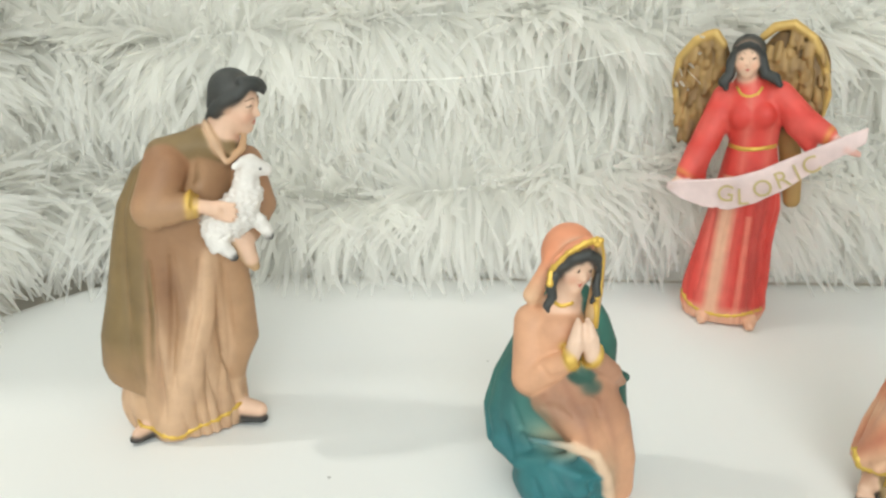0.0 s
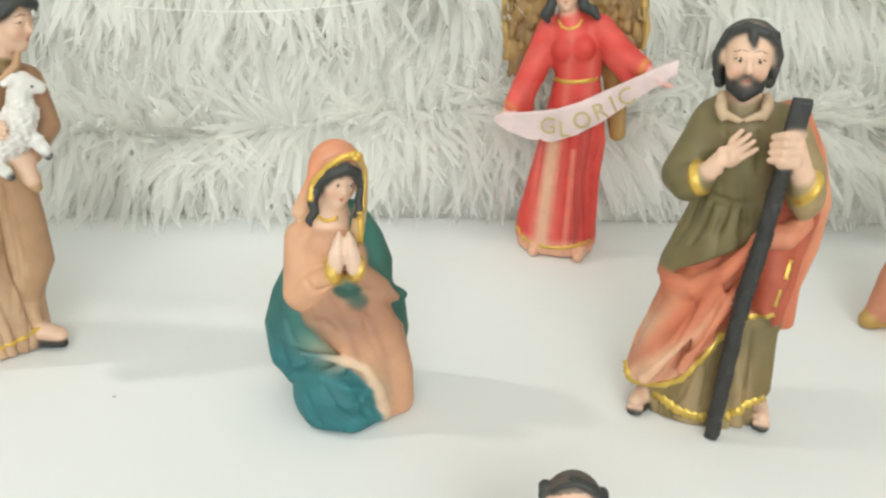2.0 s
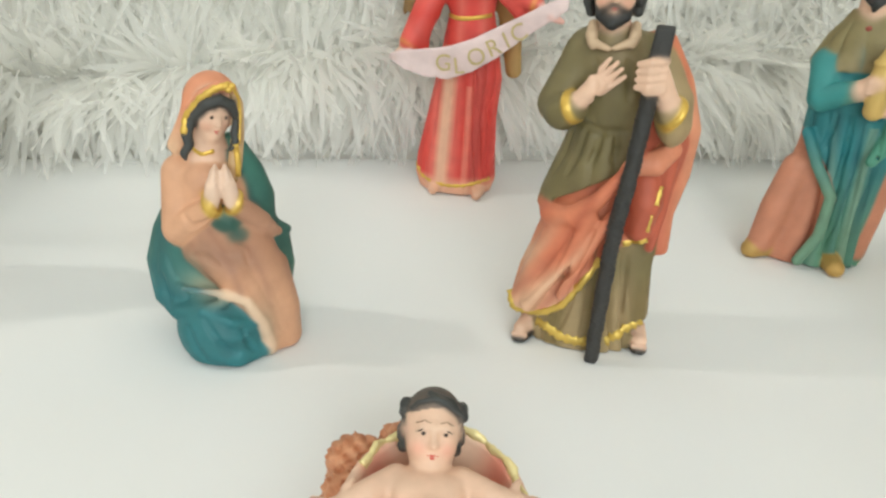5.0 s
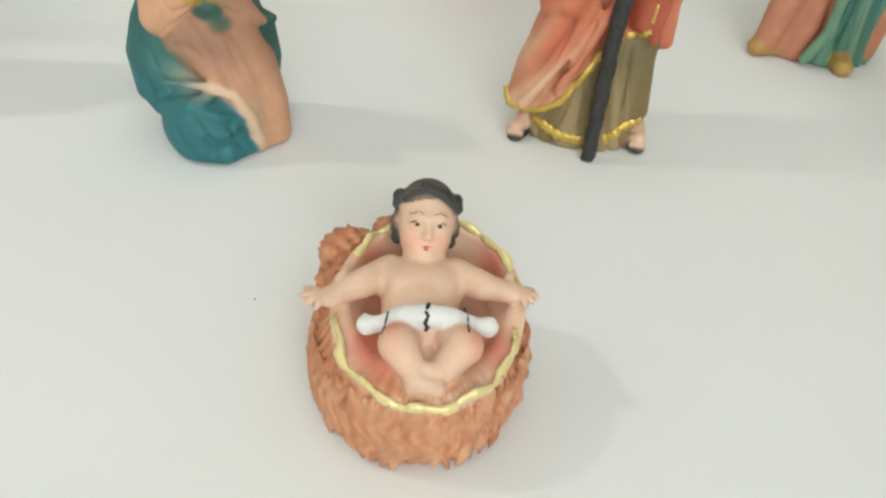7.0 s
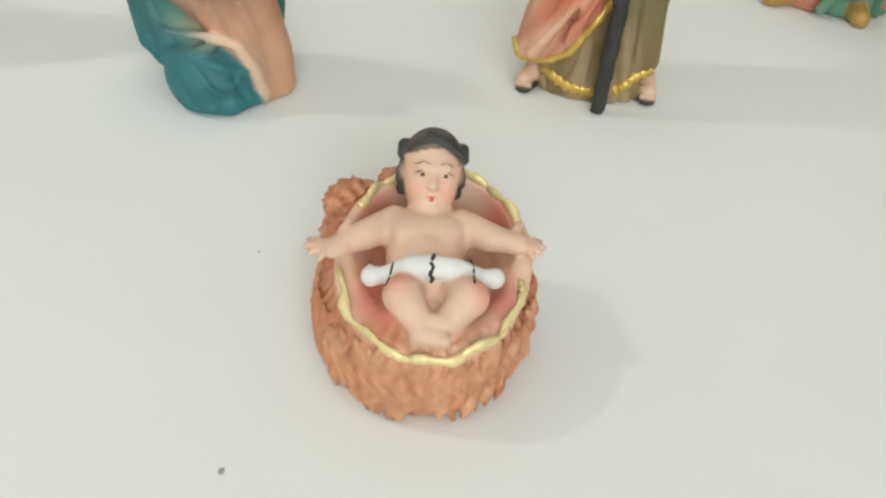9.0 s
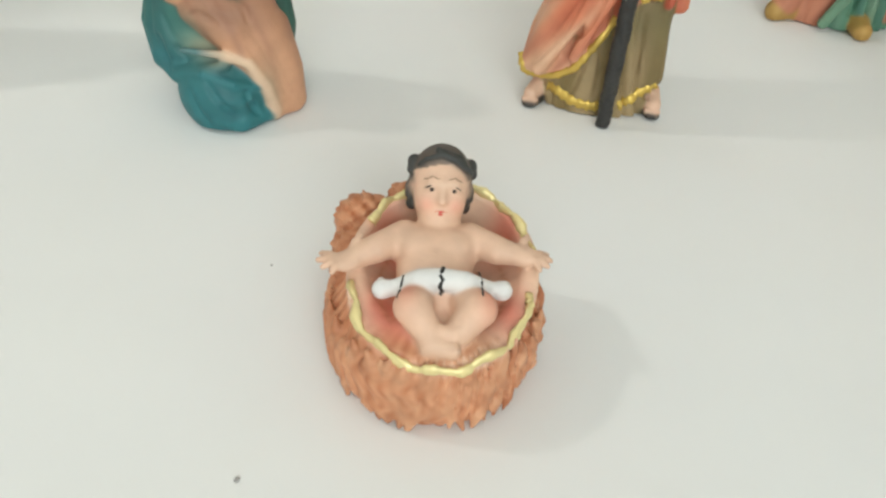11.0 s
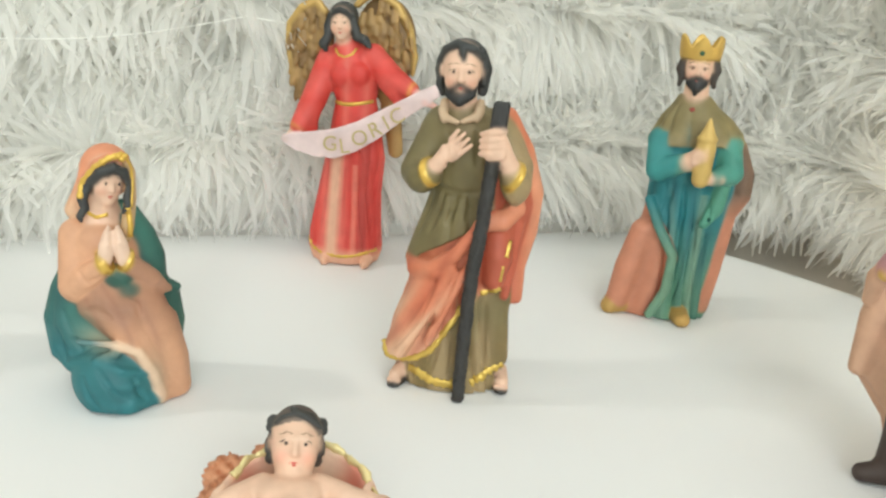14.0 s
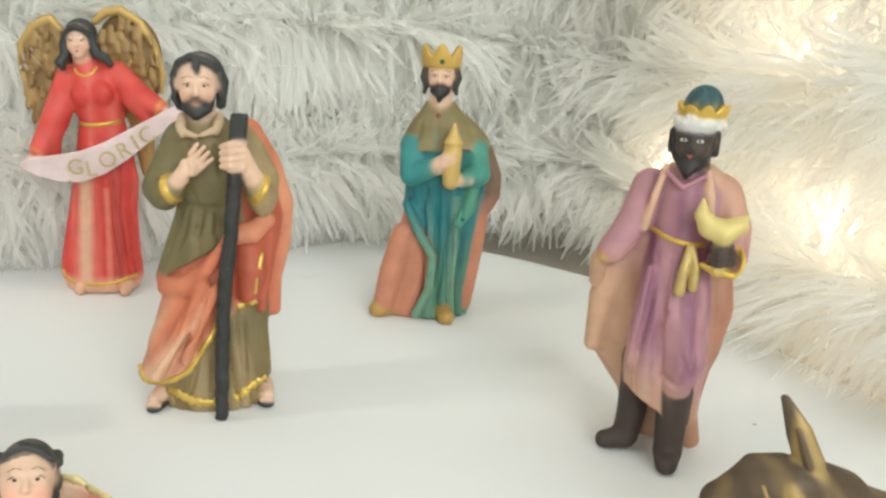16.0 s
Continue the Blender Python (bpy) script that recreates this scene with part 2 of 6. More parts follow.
    def tube(self, pts, r, colour, flat=1.0, n=8):
        """A raised line through points, painted on afterwards."""
        pts = [np.array(p, float) for p in pts]
        base = sum(len(v) for v in self.verts)
        ring, m = [], len(pts)
        for i, p in enumerate(pts):
            way = pts[min(i + 1, m - 1)] - pts[max(i - 1, 0)]
            way = way / (np.linalg.norm(way) + 1e-9)
            out = np.array((0, -1, 0)) - way * (-way[1])
            out = out / (np.linalg.norm(out) + 1e-9)
            side = np.cross(way, out)
            rr = r[i] if isinstance(r, (list, tuple)) else r
            for j in range(n):
                a = 2 * math.pi * j / n
                ring.append(p + rr * (math.cos(a) * side + flat * math.sin(a) * out))
        faces = [(base + i * n + j, base + i * n + (j + 1) % n, base + (i + 1) * n + (j + 1) % n, base + (i + 1) * n + j) for i in range(m - 1) for j in range(n)]
        faces += [tuple(base + j for j in reversed(range(n))), tuple(base + (m - 1) * n + j for j in range(n))]
        self.verts.append(np.array(ring))
        self.faces.append(faces)
        self.cols.append(np.tile(np.array(colour), (len(ring), 1)))

    def line(self, xz, r, colour, flat=0.5, steps=6, way=(0, 1, 0), wobble=0.0):
        """A painted line over the surface, through points given from the front."""
        pts = []
        for (x0, z0), (x1, z1) in zip(xz, xz[1:]):
            for s in range(steps):
                t = s / steps
                pts.append((x0 + (x1 - x0) * t, z0 + (z1 - z0) * t))
        pts.append(xz[-1])
        if len(pts) > 4:
            pts = [pts[0]] + [((a[0] + 2 * b[0] + c[0]) / 4, (a[1] + 2 * b[1] + c[1]) / 4) for a, b, c in zip(pts, pts[1:], pts[2:])] + [pts[-1]]
        rr = [max(0.1, r * (1 + wobble * math.sin(2.3 * i + x0))) for i in range(len(pts))]
        self.tube([self.skin(x, z) for x, z in pts], rr, colour, flat)

    def groove(self, xz, r=0.8, k=1.4, steps=4):
        """A fold pressed into the cloth, through points given from the front."""
        pts = []
        for (x0, z0), (x1, z1) in zip(xz, xz[1:]):
            pts += [self.skin(x0 + (x1 - x0) * s / steps, z0 + (z1 - z0) * s / steps) for s in range(steps)]
        pts = np.array(pts + [self.skin(*xz[-1])])
        radii = r * np.sin(np.linspace(0.35, math.pi - 0.35, len(pts)))

        def f(p):
            best = None
            for a, b, ra, rb in zip(pts, pts[1:], radii, radii[1:]):
                ab = b - a
                t = np.clip(((p - a) @ ab) / (ab @ ab + 1e-9), 0, 1)
                d = np.sqrt(((p - a - t[..., None] * ab) ** 2).sum(-1)) - (ra + (rb - ra) * t)
                best = d if best is None else np.minimum(best, d)
            return best
        return self.add(f, pts.min(0) - r, pts.max(0) + r, None, k, True)

    def dot(self, p, r, colour, n=8):
        """A small painted spot: a flat ball laid on the surface."""
        base = sum(len(v) for v in self.verts)
        r = np.array(r if isinstance(r, (list, tuple)) else (r, r * 0.6, r), float)
        ring = [np.array(p) + r * np.array((math.sin(u) * math.cos(v), math.sin(u) * math.sin(v), math.cos(u)))
                for u in (0.01, 0.6, 1.1, 1.57, 2.04, 2.54, 3.13) for v in [2 * math.pi * j / n for j in range(n)]]
        faces = [(base + i * n + j, base + (i + 1) * n + j, base + (i + 1) * n + (j + 1) % n, base + i * n + (j + 1) % n) for i in range(6) for j in range(n)]
        self.verts.append(np.array(ring))
        self.faces.append(faces)
        self.cols.append(np.tile(np.array(colour), (len(ring), 1)))

    def head(self, c, s=1.0, yaw=0.0, pitch=0.0, roll=0.0, skin=SKIN, gap=4.8, blush=None, jaw=1.0):
        """A modelled head: skull, cheeks, brow, nose, chin, lids and ears. Yaw turns it to +x, pitch bows it. Gives back a function from head to figure."""
        turn = np.array(Euler((radians(pitch), radians(roll), radians(yaw)), "XYZ").to_matrix())
        c = np.array(c, float)

        def at(u, v, w):
            return c + turn @ (s * np.array((u, v, w), float))
        deg = (pitch, roll, yaw)
        rosy = blush or paint(228, 160, 134)

        def tone(p):
            q = (p - c) @ turn / s
            red = sum(np.exp(-((q[:, 0] - 3.1 * m) ** 2 + (q[:, 2] + 3.0) ** 2) / 3.2) for m in (-1, 1)) * (q[:, 1] < 0)
            return between(skin, rosy, 0.55 * red)
        self.ell(at(0, 0.8, 1.6), np.array((6.0, 6.6, 6.6)) * s, tone, 1.5, deg)
        self.ell(at(0, -1.4, -2.4), np.array((5.0 * jaw, 5.0, 6.2)) * s, tone, 2.0, deg)
        self.ell(at(0, -4.5, -6.8), np.array((2.1, 1.9, 1.8)) * s, tone, 2.2 * s, deg)
        for m in (-1, 1):
            self.ell(at(2.5 * m, -4.1, -2.6), np.array((2.1, 1.7, 2.2)) * s, tone, 1.8 * s, deg)
            self.ell(at(gap / 2 * m, -6.9, 0.3), np.array((1.6, 1.1, 0.9)) * s, None, 1.1 * s, deg, cut=True)
            self.ell(at(gap / 2 * m, -5.4, 0.25), np.array((1.35, 0.8, 0.8)) * s, tone, 0.5 * s, deg)
            self.ell(at(6.0 * m, 0.4, -0.6), np.array((0.9, 1.5, 2.0)) * s, tone, 0.8, deg)
        self.limb([at(-2.6, -5.2, 1.7), at(0, -5.5, 1.5), at(2.6, -5.2, 1.7)], [0.6 * s, 0.7 * s, 0.6 * s], tone, 1.4 * s)
        self.limb([at(0, -5.7, 1.2), at(0, -6.6, -0.8), at(0, -7.2, -1.9)], [0.55 * s, 0.7 * s, 0.95 * s], tone, 0.9 * s)
        self.limb([at(-0.9, -6.2, -2.2), at(0.9, -6.2, -2.2)], [0.6 * s, 0.6 * s], tone, 0.6 * s)
        self.limb([at(-1.3, -5.6, -4.3), at(0, -6.1, -4.1), at(1.3, -5.6, -4.3)], [0.4 * s, 0.6 * s, 0.4 * s], tone, 0.7 * s)
        self.limb([at(-1.0, -5.5, -5.0), at(0, -5.9, -5.1), at(1.0, -5.5, -5.0)], [0.4 * s, 0.6 * s, 0.4 * s], tone, 0.7 * s)
        return at

    def marks(self, at, s=1.0, gap=4.8, iris=None, lip=None, brow=None, white=None, open_eye=True, mouth=1.2):
        """Painted brows, lids, eyes and lips on a modelled head."""
        iris, lip, brow = iris or paint(58, 42, 34), lip or paint(198, 74, 68), brow or paint(112, 78, 58)
        way = at(0, 1, 0) - at(0, 0, 0)
        way = way / np.linalg.norm(way)

        def on(u, w):
            return self.skin(0, 0, at(u, -14, w), way)

        def stroke(uw, r, col):
            pts = [on(u0 + (u1 - u0) * t / 3, w0 + (w1 - w0) * t / 3) for (u0, w0), (u1, w1) in zip(uw, uw[1:]) for t in range(3)] + [on(*uw[-1])]
            n = len(pts)
            self.tube(pts, [r * s * (0.45 + 0.55 * math.sin(math.pi * (i + 0.5) / n)) for i in range(n)], col, 0.45, 6)
        for m in (-1, 1):
            u = m * gap / 2
            stroke([(u - 1.7, 2.1 + 0.25 * m), (u, 2.75), (u + 1.7, 2.1 - 0.25 * m)], 0.22, brow)
            stroke([(u - 1.5, 0.25), (u - 0.4, 0.9), (u + 0.6, 0.85), (u + 1.5, 0.2)], 0.24, iris)
            if open_eye:
                if white:
                    self.dot(on(u, 0.2), (1.15 * s, 0.25, 0.55 * s), white)
                self.dot(on(u, 0.25) + way * -0.12, (0.46 * s, 0.25, 0.48 * s), iris)
        stroke([(-mouth, -4.4), (-0.4, -4.2), (0, -4.35), (0.4, -4.2), (mouth, -4.4)], 0.30, lip)
        stroke([(-0.75 * mouth, -4.65), (0, -4.9), (0.75 * mouth, -4.65)], 0.34, lip)

    def finish(self, name, label, place, yaw, scale=1.0, sink=0.0):
        n, h = self.n, self.h
        ax = [self.lo[i] + h * np.arange(n[i]) for i in range(3)]
        grid = np.full(tuple(n), 8.0, dtype=np.float32)
        for f, lo, hi, colour, k, cut, w in self.prims:
            a = np.clip(np.floor((lo - k - 2 * h - self.lo) / h).astype(int), 0, n)
            b = np.clip(np.ceil((hi + k + 2 * h - self.lo) / h).astype(int) + 1, 0, n)
            if (b <= a).any():
                continue
            p = np.stack(np.meshgrid(*[ax[i][a[i]:b[i]] for i in range(3)], indexing="ij"), -1)
            sub = grid[a[0]:b[0], a[1]:b[1], a[2]:b[2]]
            sub[...] = self.melt(sub, f(p), k, cut)
        grid = np.maximum(grid, (sink - ax[2])[None, None, :])      # flat underside on the ground
        for i in range(3):                                    # closed at the borders
            sl = [slice(None)] * 3
            for e in (0, -1):
                sl[i] = e
                grid[tuple(sl)] = np.maximum(grid[tuple(sl)], 0.5)
        verts, faces = surface(grid, self.lo, h)
        # paint: each vertex takes the colour of the solids that it lies on
        total, wsum = np.zeros((len(verts), 4)), np.full(len(verts), 1e-9)
        for f, lo, hi, colour, k, cut, w in self.prims:
            if cut and colour is None:
                continue
            near = np.all((verts > lo - 4) & (verts < hi + 4), axis=1)
            p = verts[near]
            d = np.abs(f(p))
            wt = w * np.exp(-np.minimum(d, 12) / 0.28)
            c = np.array(colour(p) if callable(colour) else np.tile(np.array(colour), (len(p), 1)))
            total[near] += wt[:, None] * c
            wsum[near] += wt
        cols = total / wsum[:, None]
        off = len(verts)
        allv, allf, allc = [verts], [faces], [cols]
        for v, f, c in zip(self.verts, self.faces, self.cols):
            allv.append(v)
            allc.append(c)
            allf.append([tuple(i + off for i in q) for q in f])
        v = (np.concatenate(allv) - np.array((0, 0, sink))) * 0.001 * scale
        fs = [tuple(q) for part_faces in allf for q in part_faces]
        me = mesh_of(name, v.tolist(), fs, RESIN)
        att = me.attributes.new("paint", "FLOAT_COLOR", "POINT")
        att.data.foreach_set("color", np.clip(np.concatenate(allc), 0, 1).astype(np.float32).ravel())
        ob = new(name, me)
        ob.matrix_world = pose(place[0], place[1], 0, 0, 0, yaw)
        return tagged(ob, label, "figurine", "nativity figurines")


def surface(grid, lo, h):
    """Surface nets: one vertex in each cell that the surface crosses."""
    s = grid < 0
    shape = tuple(d - 1 for d in grid.shape)
    tot, cnt = np.zeros(shape + (3,), np.float32), np.zeros(shape, np.float32)
    for axis in range(3):
        u, v = [a for a in range(3) if a != axis]
        for du in (0, 1):
            for dv in (0, 1):
                st, en = [0, 0, 0], [0, 0, 0]
                st[u], st[v], en[u], en[v] = du, dv, du, dv
                en[axis] = 1
                sa = tuple(slice(st[i], st[i] + shape[i]) for i in range(3))
                sb = tuple(slice(en[i], en[i] + shape[i]) for i in range(3))
                hit = s[sa] != s[sb]
                ga, gb = grid[sa][hit], grid[sb][hit]
                t = ga / (ga - gb)
                add = np.zeros((len(t), 3), np.float32)
                add[:, axis], add[:, u], add[:, v] = t, du, dv
                tot[hit] += add
                cnt[hit] += 1
    live = cnt > 0
    idx = np.full(shape, -1, np.int64)
    idx[live] = np.arange(live.sum())
    cell = np.argwhere(live)
    verts = (cell + tot[live] / cnt[live][:, None]) * h + lo
    faces = []
    for axis in range(3):
        u, v = (axis + 1) % 3, (axis + 2) % 3
        a = [slice(1, -1)] * 3
        a[axis] = slice(0, -1)
        b = list(a)
        b[axis] = slice(1, None)
        sa, sb = s[tuple(a)], s[tuple(b)]
        for flip, hit in ((False, sa & ~sb), (True, ~sa & sb)):
            at = np.argwhere(hit)
            off = np.ones(3, int)
            off[axis] = 0
            at = at + off
            eu, ev = np.zeros(3, int), np.zeros(3, int)
            eu[u], ev[v] = 1, 1
            q = [idx[tuple(c.T)] for c in (at - eu - ev, at - ev, at, at - eu)]
            q = np.stack(q[::-1] if flip else q, 1)
            faces += q[(q >= 0).all(1)].tolist()
    return verts.astype(np.float64), faces


def blend(z, rows):
    """Colours that pass into one another along z: rows of z, colour."""
    zs = [r[0] for r in rows]
    return np.stack([np.interp(z, zs, [r[1][i] for r in rows]) for i in range(4)], -1)


def streak(p, cx, cy, n, twist, phase, sharp=2.0):
    """Dry-brushed streaks that run down the cloth, the folds' light and dark put into colour."""
    a = np.arctan2(p[:, 1] - cy, p[:, 0] - cx)
    s = 0.5 + 0.5 * np.sin(n * a + twist * p[:, 2] + phase + 0.7 * np.sin(0.085 * p[:, 2] + phase))
    uneven = 0.5 + 0.5 * np.sin(1.3 * a + 0.05 * p[:, 2] + 2.1 * phase) * np.sin(0.11 * p[:, 2] + 2 * a)
    return s ** sharp * (0.25 + 0.6 * uneven)


def between(a, b, t):
    t = np.clip(t, 0, 1)[..., None]
    return np.array(a) * (1 - t) + np.array(b) * t


def hand(c, wrist, tip, colour=SKIN, r=2.6, spread=1.1, k=0.9):
    """Palm and four fingers that lie side by side."""
    w, t = np.array(wrist, float), np.array(tip, float)
    way = (t - w) / np.linalg.norm(t - w)
    side = np.cross(way, (0, -1, 0))
    side = side / (np.linalg.norm(side) + 1e-9)
    mid = w + 0.5 * (t - w)
    c.limb([w, mid], [r * 0.8, r], colour, 1.0, weight=1.3)
    for i in range(4):
        o = side * (i - 1.5) * spread
        c.limb([mid + o * 0.9, t + o * 1.2 - way * abs(i - 1.3) * 0.8], [0.95, 0.65], colour, k * 0.5, weight=1.3)


# ---------------------------------------------------------------- shepherd with a lamb
def shepherd():
    c = Clay((-36, -26, -2), (32, 24, 124))
    tan, olive, pale = paint(178, 138, 102), paint(128, 104, 64), paint(206, 168, 134)

    def cloth_paint(p):
        base = blend(p[:, 2], [(0, pale), (18, paint(196, 158, 122)), (45, tan), (70, paint(160, 120, 84)), (95, tan)])
        # airbrushed brown shade under the near arm, put into the robe's colour
        arm_shade = np.clip(1 - np.hypot((p[:, 0] + 8) / 9, (p[:, 2] - 52) / 22), 0, 1)
        base = between(base, paint(132, 92, 60), arm_shade * 1.1)
        base = between(base, pale, np.clip((p[:, 0] - 4) / 10, 0, 0.6) * np.clip((56 - p[:, 2]) / 14, 0, 1))
        base = between(base, paint(146, 104, 72), 0.5 * streak(p, -4, 3, 6, 0.05, 0.2))
        return between(base, paint(216, 182, 150), 0.6 * streak(p, -4, 3, 7, 0.06, 2.2, 4) * np.clip((64 - p[:, 2]) / 20, 0, 1))

    def cape_paint(p):
        return between(between(olive, tan, (34 - p[:, 2]) / 26), paint(108, 86, 50), 0.5 * streak(p, -12, 6, 6, 0.02, 0.5))
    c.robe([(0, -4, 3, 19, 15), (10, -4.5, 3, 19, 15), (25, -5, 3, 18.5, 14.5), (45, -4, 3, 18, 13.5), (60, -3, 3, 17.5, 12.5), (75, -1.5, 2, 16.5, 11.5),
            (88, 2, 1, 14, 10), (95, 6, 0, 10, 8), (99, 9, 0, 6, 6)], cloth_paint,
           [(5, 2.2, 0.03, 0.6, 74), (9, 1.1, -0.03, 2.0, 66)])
    c.robe([(13, -13, 6, 15, 13), (22, -14, 6, 16.5, 14), (32, -14, 6, 16, 14), (45, -12, 6, 15, 14), (60, -10, 6, 14.5, 13.5), (75, -7, 5, 14, 12.5),
            (86, -3, 3, 12.5, 11.5), (94, 3, 2, 9.5, 9)], cape_paint, [(5, 1.8, 0.02, 1.2, 90)], 1.2, slant=-0.28)
    c.ell((-20, 5, 8), (6, 8, 9), pale, 3)
    c.limb([(10, -2, 62), (12.5, -2, 44), (14, -1, 30), (10, -2, 20)], [5.5, 5.5, 5, 4], tan, 5)
    c.limb([(4, -7, 62), (1, -9, 42), (-4, -10.5, 22), (-11, -10, 3)], [2.0, 3.0, 3.4, 3.2], pale, 5)
    # shoulder cape and the near arm
    c.limb([(-6, -4, 92), (4, -5, 95), (12, -6, 93)], [5, 4.5, 3.5], olive, 3)
    c.limb([(-5.5, -7, 89), (-9.8, -12, 78), (0, -15, 79)], [6.6, 6.4, 3.9], lambda p: between(tan, paint(156, 112, 78), np.clip((p[:, 2] - 76) / 12, 0, 1)), 1.6, weight=1.3)
    c.limb([(18, -1, 88), (21.5, -4, 75), (17, -8, 68)], [5, 4.8, 4], paint(170, 128, 96), 3)
    c.ring((0.6, -14.4, 79.4), (1, -0.2, -0.05), 3.6, 0.85, GOLD)
    c.ring((2.1, -14.8, 79.2), (1, -0.2, -0.05), 3.2, 0.7, GOLD)
    hand(c, (2, -16, 79.4), (13.2, -20.5, 77.6), SKIN, 2.4, 1.3)
    c.limb([(15, -11, 66), (17, -13, 61)], [3.4, 2.2], SKIN, 1.5)
    c.limb([(12, -11, 66), (18, -13, 58), (17, -8, 60)], [2.5, 1.6, 2], paint(186, 150, 108), 2)
    # lamb
    wool = paint(232, 226, 220)
    c.limb([(8.6, -12.5, 72), (13.6, -13, 75.5), (17, -13, 81)], [5.6, 6.2, 4.6], wool, 2, rough=0.55)
    c.limb([(16.6, -13.5, 83), (17.6, -13.5, 88.8)], [3.6, 3.6], wool, 2, rough=0.35)
    c.limb([(18.4, -14, 90.0), (22.6, -14.5, 88.6)], [3.3, 1.9], wool, 1)
    c.limb([(16.4, -15.6, 91.8), (13.6, -16.8, 90.4)], [1.4, 1.0], wool, 0.7)
    for leg in ([(8, -16, 67), (11, -17, 64)], [(20, -15, 73), (22.2, -16, 69.5)], [(5.5, -15, 70), (6.5, -16, 66)]):
        c.limb(leg, [2.4, 1.8], wool, 1.2, rough=0.3)
    c.ell((11.8, -17.4, 63), (1.4, 1.3, 1.2), BLACK, 0.5, weight=3)
    c.ell((22.6, -16.2, 68.5), (1.4, 1.3, 1.3), BLACK, 0.5, weight=3)
    # neck, head, hair
    c.limb([(9.5, -2, 93), (13, -3.5, 102)], [5.8, 4.8], SKIN, 2)
    head = c.head((15.8, -4.2, 107.0), 1.0, 62, 12, 0)
    c.ell(head(0, 2.0, 3.0), (6.8, 6.6, 6.4), HAIR, 1.0, (12, 0, 62), weight=2.5)
    c.ell(head(0, 4.2, -1.5), (5.8, 4.0, 5.6), HAIR, 1.2, (12, 0, 62), weight=2.5)
    for m in (-1, 1):
        c.limb([head(3.5 * m, -3.8, 6.0), head(5.9 * m, -2.2, 3.0), head(6.3 * m, 1.0, 0.6), head(5.6 * m, 3.6, -3.4)], [1.5, 1.6, 1.9, 1.6], HAIR, 0.7, weight=3)
        for i in range(5):
            c.limb([head(5.4 * m, -2.6 + 1.2 * i, 5.4 - 0.6 * i), head(6.9 * m, 0.2 + 1.1 * i, 2.6 - 1.3 * i), head(6.0 * m, 3.0 + 0.7 * i, -0.6 - 1.3 * i)], [0.5, 0.75, 0.4], HAIR, 0.4, weight=3)
    c.limb([head(-4.2, -2.6, 7.4), head(-1.5, -5.0, 7.2), head(1.8, -6.6, 5.6), head(2.6, -7.0, 4.0)], [1.6, 2.0, 1.6, 0.6], HAIR, 0.9, weight=3)
    c.limb([head(3.8, -4.0, 6.6), head(1.6, -5.6, 6.8), head(-1.6, -6.4, 5.4)], [1.3, 1.5, 0.6], HAIR, 0.8, weight=3)
    # collar
    c.limb([(6.6, -6.4, 101.4), (8.8, -9, 95.5), (11.4, -11, 90.6)], [1.0, 1.5, 0.8], paint(210, 172, 138), 0.8)
    c.limb([(17.4, -7, 97), (16.6, -9, 94), (12.4, -11, 90.4)], [0.9, 1.3, 0.8], paint(190, 150, 112), 0.8)
    # feet
    c.limb([(-17, -5, 3.4), (-21, -8.5, 2.4)], [2.8, 1.9], SKIN, 1.5)
    c.limb([(-17, -6, 1), (-21.5, -9, 1)], [2.8, 2.3], BLACK, 0.5, (1, 1, 0.5), 2)
    c.limb([(12, -3, 5), (17.5, -5, 3.6)], [3.2, 2.6], SKIN, 1.5)
    c.limb([(12, -4, 1), (17.8, -6.5, 1.2)], [3.0, 2.4], BLACK, 0.5, (1, 1, 0.5), 2)
    c.line([(-21, 5), (-14, 3), (-8, 1.6), (-2, 4), (5, 5), (12, 7)], 0.8, GOLD, 0.5, 6, wobble=0.3)
    c.marks(head, 1.0, lip=paint(206, 104, 92), open_eye=False)
    c.dot(c.skin(20.8, 89.4), (0.5, 0.3, 0.4), BLACK)
    for x0, z0, x1, z1 in ((-6, 62, -10, 20), (2, 60, -4, 28), (9, 58, 8, 14), (-13, 60, -15, 22), (-14, 73, -4, 72), (4, 90, 1, 80)):
        c.groove([(x0, z0), ((x0 + x1) / 2 + 1.2, (z0 + z1) / 2), (x1, z1)])
    return c.finish("shepherd_figurine", "painted resin shepherd in a brown robe holding a white lamb", (-0.0676, 0.2922), 16.0)


